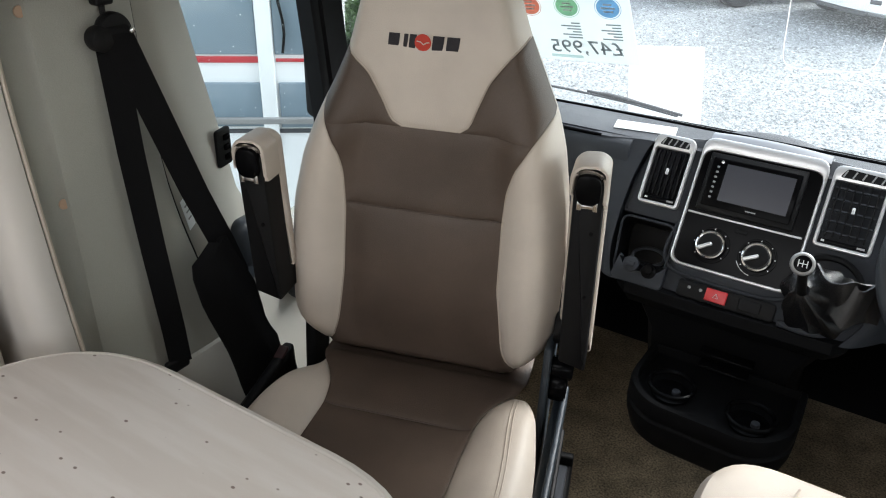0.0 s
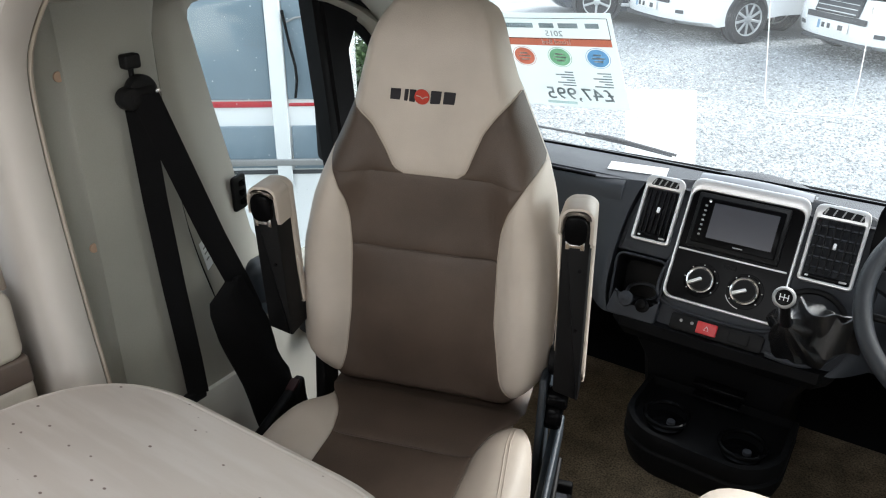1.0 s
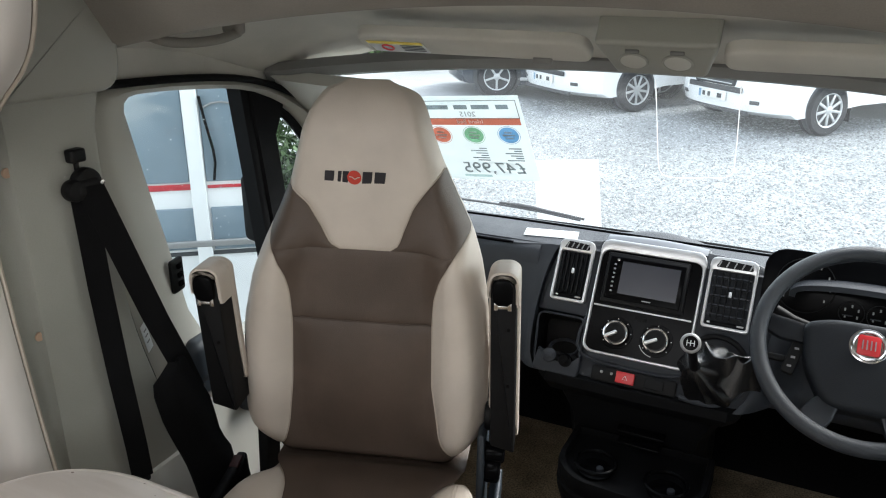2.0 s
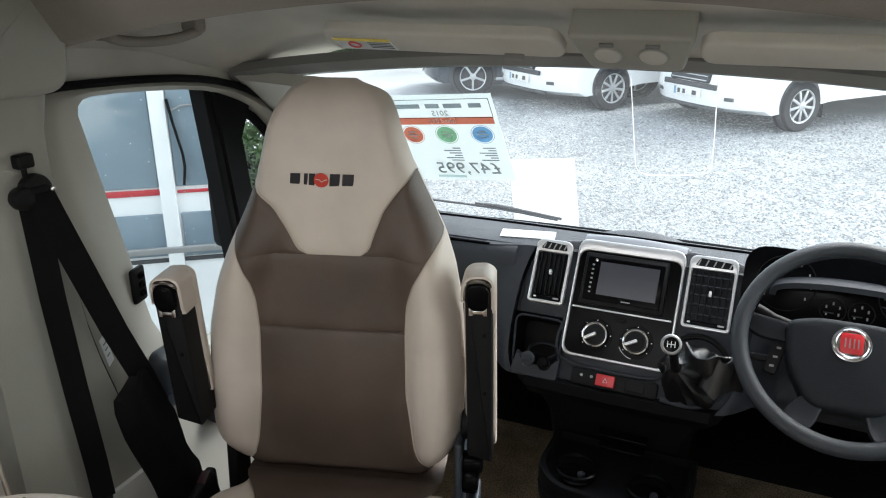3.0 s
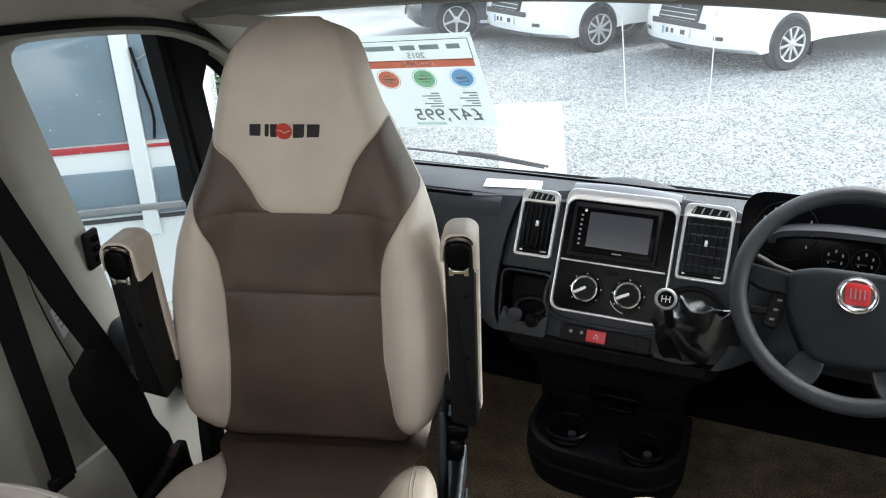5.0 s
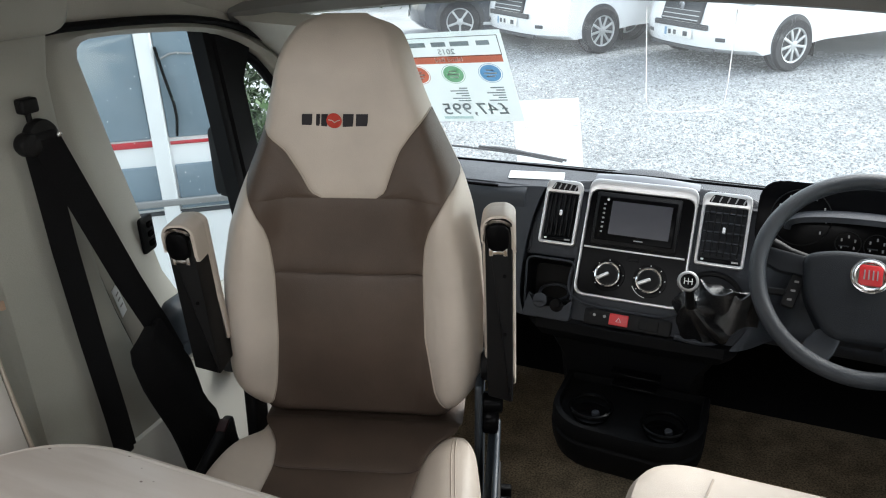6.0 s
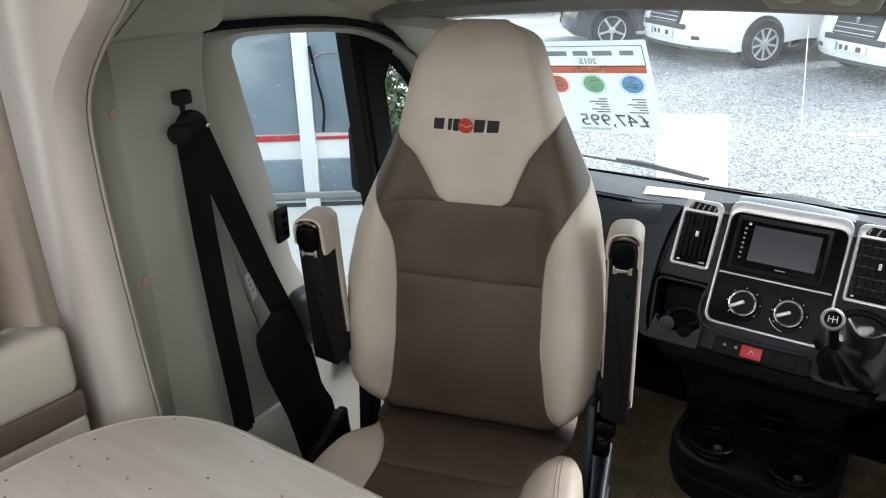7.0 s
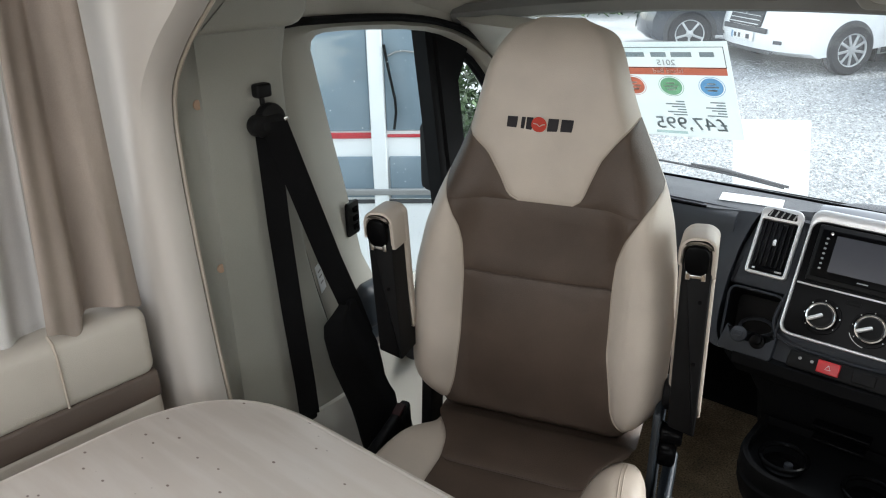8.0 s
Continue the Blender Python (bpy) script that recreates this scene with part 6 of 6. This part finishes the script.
# wiper outside the glass
wip = thing("windscreen_wiper", (-0.2, 2.05, 0.75), "black windscreen wiper at rest on the glass", "wiper", in_place=True)


def glass_at(x, z, off=0.02):
    s = (1.293 - z) / 0.595
    return screen_point(x, s) + Vector((0, 0.65, 0.76)) * off


part("blade", tube([glass_at(x, z) for x, z in ((-0.80, 0.815), (-0.62, 0.793), (-0.45, 0.770), (-0.30, 0.740))], 0.0034, 8, smooth=1), WIPER_GREY, wip)
part("arm", tube([glass_at(x, z, 0.026) for x, z in ((-0.54, 0.783), (-0.46, 0.774), (-0.38, 0.757), (-0.29, 0.738))], [0.0035, 0.0065, 0.0045, 0.004], 8, smooth=1), WIPER_GREY, wip)

# U-shaped outline on the glass; its pale reflection is put into the colour
sleeve = thing("screen_outline", (0.05, 1.55, 1.10), "thin U-shaped outline on the windscreen, its reflection painted pale", "sleeve", in_place=True)
part("edge", tube([screen_point(x, s) + Vector((0, -0.004, -0.005)) for x, s in ((0.002, 0.02), (-0.012, 0.25), (-0.024, 0.43), (-0.016, 0.470), (0.010, 0.478), (0.120, 0.448), (0.142, 0.430), (0.150, 0.38), (0.160, 0.02))], 0.0011, 6, smooth=2), OUTLINE_GLINT, sleeve, "pale outline painted for reflected light")

# ---- overhead things ----
handle = thing("grab_handle", (-0.76, 0.95, 1.37), "pale beige roof grab handle", "handle", in_place=True)
part("grip", tube([(-0.765, 0.855, 1.368), (-0.752, 0.875, 1.356), (-0.742, 0.93, 1.350), (-0.735, 1.00, 1.352), (-0.732, 1.045, 1.362)], [0.009, 0.0085, 0.008, 0.008, 0.008], 12, 1.2, 2), FASCIA, handle)
for y, x in ((0.862, -0.772), (1.045, -0.742)):
    part("mount", box((0.046, 0.024, 0.034), (x, y, 1.374), 0.009), FASCIA, handle)


def visor(x0, x1, with_label):
    v = thing("sun_visor", ((x0 + x1) / 2, 1.11, 1.33), "pale beige sun visor folded against the headliner", "sun visor", "sun visors", in_place=True)
    m = Matrix.Translation(((x0 + x1) / 2, 1.112, 1.362)) @ Matrix.Rotation(radians(62), 4, "X") @ Matrix.Translation((0, 0, -0.018))
    w, h = x1 - x0, 0.080
    part("flap", moved(plate(rrect(-w / 2, w / 2, -h / 2, h / 2, [0.026, 0.026, 0.036, 0.036], 6), 0.020, 0.008, segments=3), m @ Matrix.Translation((0, 0, 0)) @ Matrix.Rotation(radians(90), 4, "X") @ Matrix.Translation((0, 0, -0.01))), HEADLINER, v)
    part("clip", moved(box((0.035, 0.012, 0.010), (w * 0.30, -0.014, -h * 0.36), 0.003), m), HEADER_GREY, v, "small dark clip")
    if with_label:
        lb = part("label", moved(box((0.115, 0.0015, 0.045), (-w * 0.32, -0.0112, -0.004)), m), PAPER, v, "white airbag warning label", smooth=False)
        part("label_strip", moved(box((0.115, 0.0012, 0.010), (-w * 0.32, -0.0120, 0.014)), m), LABEL_YELLOW, lb, "yellow label strip", smooth=False)
        part("label_symbol", moved(moved(ring(0.011, 0.002, 28, 6), Matrix.Rotation(radians(90), 4, "X")), m @ Matrix.Translation((-w * 0.37, -0.0125, -0.006))), HAZARD_RED, lb, "red warning ring")
        for k in range(4):
            part("label_text", moved(box((0.045, 0.001, 0.002), (-w * 0.25, -0.0122, 0.004 - 0.007 * k)), m), INK_BLACK, lb, smooth=False)


visor(-0.505, -0.062, True)
visor(0.15, 0.74, False)
dome = thing("cab_dome_light", (0.048, 1.13, 1.36), "grey-beige overhead console with two round reading lamps", "ceiling light", in_place=True)
DM = Matrix.Translation((0.048, 1.125, 1.356)) @ Matrix.Rotation(radians(55), 4, "X")
pt = [(p[0], p[1]) for p in rounded([(-0.070, -0.056), (0.076, -0.056), (0.100, 0.044), (-0.096, 0.044)], 0.012, 5)]
part("housing", moved(plate(pt, 0.05, 0.008, segments=3), DM @ Matrix.Rotation(radians(90), 4, "X") @ Matrix.Translation((0, 0, -0.035))), GREY_TRIM, dome)
for x in (-0.036, 0.034):
    mm = DM @ Matrix.Translation((x, -0.016, -0.008)) @ Matrix.Rotation(radians(90), 4, "X")
    lamp = part("lamp", moved(cylinder(0.021, 0.004, (0, 0, 0), 0.001, 36), mm), LIGHT_TRIM, dome, "round unlit reading lamp")
    part("lamp_ring", moved(ring(0.0225, 0.0022, 40, 8), mm), GREY_TRIM, lamp)
    part("switch", moved(box((0.022, 0.005, 0.008), (x + 0.002, -0.017, 0.024), 0.002), DM), HEADER_GREY, dome)


# ---- vehicles outside ----
def road_wheel(parent, at, r=0.335, w=0.22, spokes=5, out=-1):
    """A wheel whose axle runs along x; out: the side it faces."""
    m = Matrix.Translation(at) @ Matrix.Rotation(radians(90), 4, "Y")
    prof = [(r * 0.66, -w / 2), (r * 0.93, -w / 2), (r, -w * 0.36), (r, w * 0.36), (r * 0.93, w / 2), (r * 0.66, w / 2)]
    rows = [[(q * math.cos(a), q * math.sin(a), h) for q, h in prof] for a in (2 * math.pi * k / 40 for k in range(41))]
    t = part("wheel", moved(joined(loft(rows), cylinder(r * 0.6, w * 0.5)), m), TYRE, parent, "black tyre on a light wheel")
    face = out * w * 0.42
    part("rim", moved(joined(ring(r * 0.66, 0.018, 40, 8, (0, 0, face)), cylinder(0.055, 0.03, (0, 0, face), 0.006), *[moved(box((r * 0.54, 0.036, 0.02), (r * 0.36, 0, face), 0.006), Matrix.Rotation(2 * math.pi * k / spokes, 4, "Z")) for k in range(spokes)]), m), ALLOY, t, "silver spoked rim")


def hull(profile, half, nose, n=17):
    """A body from its side profile (y, z), with a nose that curves back towards the corners."""
    rows = []
    for x in np.linspace(-1, 1, n):
        k = abs(x) ** 3
        rows.append([(x * half * (1 - 0.03 * max(0, z - 1.2)), y - nose * k * step(0.0, 0.9, y), z) for y, z in profile])
    bm = loft(rows, closed=True, caps=True)
    return bm


def motorhome(m, label):
    v = thing("motorhome", m, label, "motorhome", "parked motorhomes")
    body = part("body", hull([(0.80, 0.24), (0.93, 0.30), (0.97, 0.45), (0.96, 0.60), (0.92, 0.78), (0.86, 0.98), (0.72, 1.14), (0.42, 1.27), (0.10, 1.55), (-0.30, 1.92), (-0.35, 2.05), (0.05, 2.25), (0.0, 2.65), (-0.4, 2.85), (-5.2, 2.85), (-5.3, 0.42), (-0.6, 0.36), (0.4, 0.26)], 1.02, 0.34), WHITE_PAINT, v, "white coachbuilt body")
    part("windscreen", moved(box((1.62, 0.02, 0.56), (0, 0, 0), 0.008), Matrix.Translation((0, -0.04, 1.70)) @ Matrix.Rotation(radians(-42), 4, "X")), BLUE_GLASS, v, "dark windscreen")
    for s in (-1, 1):
        part("wheel_arch", moved(cylinder(0.36, 0.08, (0, 0, 0), 0.01, 40), Matrix.Translation((s * 0.985, 0.0, 0.36)) @ Matrix.Rotation(radians(90), 4, "Y")), DARK_PLASTIC, v, "dark wheel arch")
        road_wheel(v, (s * 0.96, 0.0, 0.335), spokes=9, out=s)
        road_wheel(v, (s * 0.96, -3.6, 0.335), spokes=9, out=s)
        part("mudflap", box((0.22, 0.015, 0.30), (s * 0.90, -0.44, 0.30), 0.004), RUBBER, v)
        part("headlamp", moved(box((0.26, 0.10, 0.30), (0, 0, 0), 0.04), Matrix.Translation((s * 0.80, 0.63, 0.98)) @ Matrix.Rotation(radians(-28 * s), 4, "Z") @ Matrix.Rotation(radians(30), 4, "X")), LAMP_GLASS, v, "clear headlamp")
        part("fog_lamp", moved(box((0.13, 0.02, 0.05), (0, 0, 0), 0.006), Matrix.Translation((s * 0.66, 0.868, 0.42)) @ Matrix.Rotation(radians(-22 * s), 4, "Z")), DARK_PLASTIC, v)
        part("side_window", box((0.012, 0.75, 0.42), (s * 1.013, -0.85, 1.45), 0.004), BLUE_GLASS, v)
    g = part("grille", joined(box((0.74, 0.05, 0.30), (0, 0.925, 0.74), 0.02, (16, 0, 0))), DARK_PLASTIC, v, "dark barred grille")
    for k in range(5):
        part("bar", box((0.68, 0.02, 0.014), (0, 0.975 - 0.017 * k, 0.63 + 0.055 * k), 0.004), ALLOY, g)
    part("emblem", moved(cylinder(0.05, 0.02, (0, 0, 0), 0.004), Matrix.Translation((0, 0.955, 0.80)) @ Matrix.Rotation(radians(70), 4, "X")), CHROME, g, "round bright badge")
    part("lower_intake", box((1.0, 0.04, 0.07), (0, 0.955, 0.555), 0.01), DARK_PLASTIC, v)
    part("bumper_lip", box((1.2, 0.05, 0.05), (0, 0.90, 0.27), 0.012), DARK_PLASTIC, v)
    pl = part("number_plate", box((0.52, 0.012, 0.11), (0, 0.985, 0.45), 0.003), PLATE, v, "pale plate with plain bars")
    for x in (-0.14, 0.06, 0.16):
        part("plate_bar", box((0.08 if x < 0 else 0.05, 0.004, 0.06), (x, 0.993, 0.45)), DARK_PLASTIC, pl, smooth=False)
    part("plate_flash", box((0.04, 0.004, 0.10), (0.235, 0.9925, 0.45)), INK_BLUE, pl, smooth=False)
    part("sill", box((0.03, 3.0, 0.10), (-1.0, -2.0, 0.42), 0.01), GEAR_GREY, v)
    part("sill", box((0.03, 3.0, 0.10), (1.0, -2.0, 0.42), 0.01), GEAR_GREY, v)
    return v


def beside(hub, turn):
    """The pose of a vehicle whose front left wheel stands at hub; turn: degrees from facing away."""
    r = Matrix.Rotation(radians(turn), 4, "Z")
    o = Vector((hub[0], hub[1], GROUND)) - r @ Vector((-0.96, 0, 0))
    return Matrix.Translation(o) @ r


motorhome(beside((0.43, 10.85), 180 - 42), "white motorhome parked on gravel, dark barred grille")
motorhome(beside((-2.17, 11.5), 180 - 38), "white motorhome parked on gravel further along the row")


def estate_car(m):
    v = thing("car", m, "dark grey estate car parked on gravel", "car")
    part("body", hull([(0.72, 0.22), (0.86, 0.32), (0.88, 0.52), (0.80, 0.72), (0.35, 0.88), (-0.35, 0.98), (-1.0, 1.42), (-2.6, 1.45), (-3.3, 1.0), (-3.5, 0.9), (-3.5, 0.35), (-2.8, 0.20), (0.0, 0.20)], 0.92, 0.30), GREY_PAINT, v, "dark grey car body")
    for s in (-1, 1):
        part("wheel_arch", moved(cylinder(0.40, 0.06, (0, 0, 0), 0.01, 40), Matrix.Translation((s * 0.905, 0.0, 0.35)) @ Matrix.Rotation(radians(90), 4, "Y")), DARK_PLASTIC, v)
        part("wheel_arch", moved(cylinder(0.40, 0.06, (0, 0, 0), 0.01, 40), Matrix.Translation((s * 0.905, -2.7, 0.35)) @ Matrix.Rotation(radians(90), 4, "Y")), DARK_PLASTIC, v)
        road_wheel(v, (s * 0.87, 0.0, 0.335), out=s)
        road_wheel(v, (s * 0.87, -2.7, 0.335), out=s)
        part("headlamp", moved(box((0.30, 0.06, 0.10), (0, 0, 0), 0.02), Matrix.Translation((s * 0.62, 0.70, 0.66)) @ Matrix.Rotation(radians(-24 * s), 4, "Z")), LAMP_GLASS, v)
        part("side_window", box((0.012, 1.6, 0.30), (s * 0.905, -1.6, 1.18), 0.004), BLUE_GLASS, v)
        part("sill", box((0.02, 2.0, 0.05), (s * 0.925, -1.35, 0.30), 0.006), ALLOY, v)
    pl = part("number_plate", box((0.52, 0.012, 0.11), (0, 0.885, 0.40), 0.003), PLATE, v)
    part("plate_bar", box((0.34, 0.004, 0.06), (0, 0.893, 0.40)), DARK_PLASTIC, pl, smooth=False)


estate_car(beside((-4.52, 11.85), 180 - 68))


# the neighbour at the passenger side: white body, blue-grey panes, a red line
E_AX, N_AX = Vector((0.797, 0.605, 0)), Vector((0.605, -0.797, 0))
NB = Matrix((E_AX, Vector((0, 0, 1)), N_AX)).transposed().to_4x4()
NB.translation = Vector((-2.06, 2.26, 0))
nb = thing("neighbour_motorhome", NB, "white motorhome with blue-grey panes and a red line", "motorhome")


def nb_box(name, x0, x1, z0, z1, y0, y1, mat, bev=0.004, label=""):
    return part(name, box((x1 - x0, z1 - z0, y1 - y0), ((x0 + x1) / 2, (z0 + z1) / 2, (y0 + y1) / 2), bev), mat, nb, label)


nb_box("body", -2.2, 0.285, GROUND + 0.35, 2.1, -1.2, 0.0, WHITE_PAINT, 0.04, "white vehicle body")
nb_box("pane", -1.2, -0.036, 0.608, 1.75, 0.0, 0.012, BLUE_GLASS, 0.006, "blue-grey tinted pane")
nb_box("pane", 0.034, 0.255, 0.608, 1.75, 0.0, 0.012, BLUE_GLASS, 0.006, "blue-grey tinted pane")
nb_box("pane", -1.2, -0.030, 0.300, 0.492, 0.0, 0.012, BLUE_GLASS, 0.006, "blue-grey lower pane")
nb_box("pane", 0.040, 0.255, 0.295, 0.492, 0.0, 0.012, BLUE_GLASS, 0.006, "blue-grey lower pane")
nb_box("red_line", -1.2, -0.032, 0.574, 0.600, 0.0, 0.010, RED_STRIPE, 0.003, "red body line")
nb_box("red_line", 0.036, 0.255, 0.578, 0.592, 0.0, 0.010, RED_STRIPE, 0.003, "red body line")
nb_box("ledge", -1.2, 0.255, 0.315, 0.345, 0.012, 0.030, GEAR_GREY, 0.006, "grey ledge under the pane")
nb_box("pillar", -0.034, 0.032, 0.20, 1.76, 0.0, 0.024, WHITE_PAINT, 0.008, "white pillar between the panes")
nb_box("sill_line", -1.2, 0.255, 0.270, 0.288, 0.0, 0.010, DARK_PLASTIC, 0.003, "dark line under the panes")
part("wiper", tube([(0.07, 0.62, 0.03), (0.085, 0.72, 0.03), (0.06, 0.85, 0.03), (0.04, 0.98, 0.03)], 0.006, 6, smooth=1), RUBBER, nb, "black wiper arm")
part("piping", tube([(0.05, 0.93, 0.02), (0.10, 0.955, 0.02), (0.18, 0.945, 0.02), (0.24, 0.94, 0.02)], 0.004, 6, smooth=1), GEAR_GREY, nb)
for x in (-1.4,):
    part("wheel", moved(cylinder(0.34, 0.22, (0, 0, 0), 0.03, 40), Matrix.Translation((x, GROUND + 0.34, -0.14))), TYRE, nb)

# own door mirror
mir = thing("door_mirror", (-0.98, 1.40, 0.86), "black door mirror outside the passenger window", "mirror", in_place=True)
part("housing", box((0.075, 0.05, 0.19), (-1.035, 1.410, 0.865), 0.022, (0, 0, -12), 4), RUBBER, mir)
part("edge_trim", tube([(-0.994, 1.392, 0.945), (-0.992, 1.392, 0.86), (-0.988, 1.394, 0.76), (-0.985, 1.396, 0.66)], 0.0035, 8), ALLOY, mir, "pale grey edge of the mirror arm")
part("arm", box((0.05, 0.04, 0.24), (-0.99, 1.425, 0.72), 0.015, (0, 4, 0)), RUBBER, mir)
part("bracket", box((0.24, 0.04, 0.045), (-0.885, 1.43, 0.600), 0.012), RUBBER, mir)


# hedge beyond the neighbour
def hedge(cx, cy, wide, tall, count, seed):
    rng = random.Random(seed)
    verts, faces = [], []
    for i in range(count):
        x, y, z = rng.gauss(cx, wide), rng.gauss(cy, 0.5 * wide), GROUND + abs(rng.gauss(0, tall))
        s = rng.uniform(0.05, 0.13) * min(1.0, 0.4 + wide * 0.4)
        a, b = Vector((rng.gauss(0, 1), rng.gauss(0, 1), rng.gauss(0, 1))).normalized() * s, Vector((rng.gauss(0, 1), rng.gauss(0, 1), rng.gauss(0, 1))).normalized() * s
        k, p = len(verts), Vector((x, y, z))
        verts += [p - a, p - b * 0.5, p + a, p + b * 0.5]
        faces.append((k, k + 1, k + 2, k + 3))
    me = bpy.data.meshes.new("hedge")
    me.from_pydata(verts, [], faces)
    me.materials.append(LEAF)
    tagged(new("hedge", me), "dark green hedge at the edge of the yard", "hedge", kind="stuff")


hedge(-9.6, 17.5, 1.6, 1.2, 9000, 9)
hedge(-4.45, 5.75, 0.30, 0.42, 2600, 12)
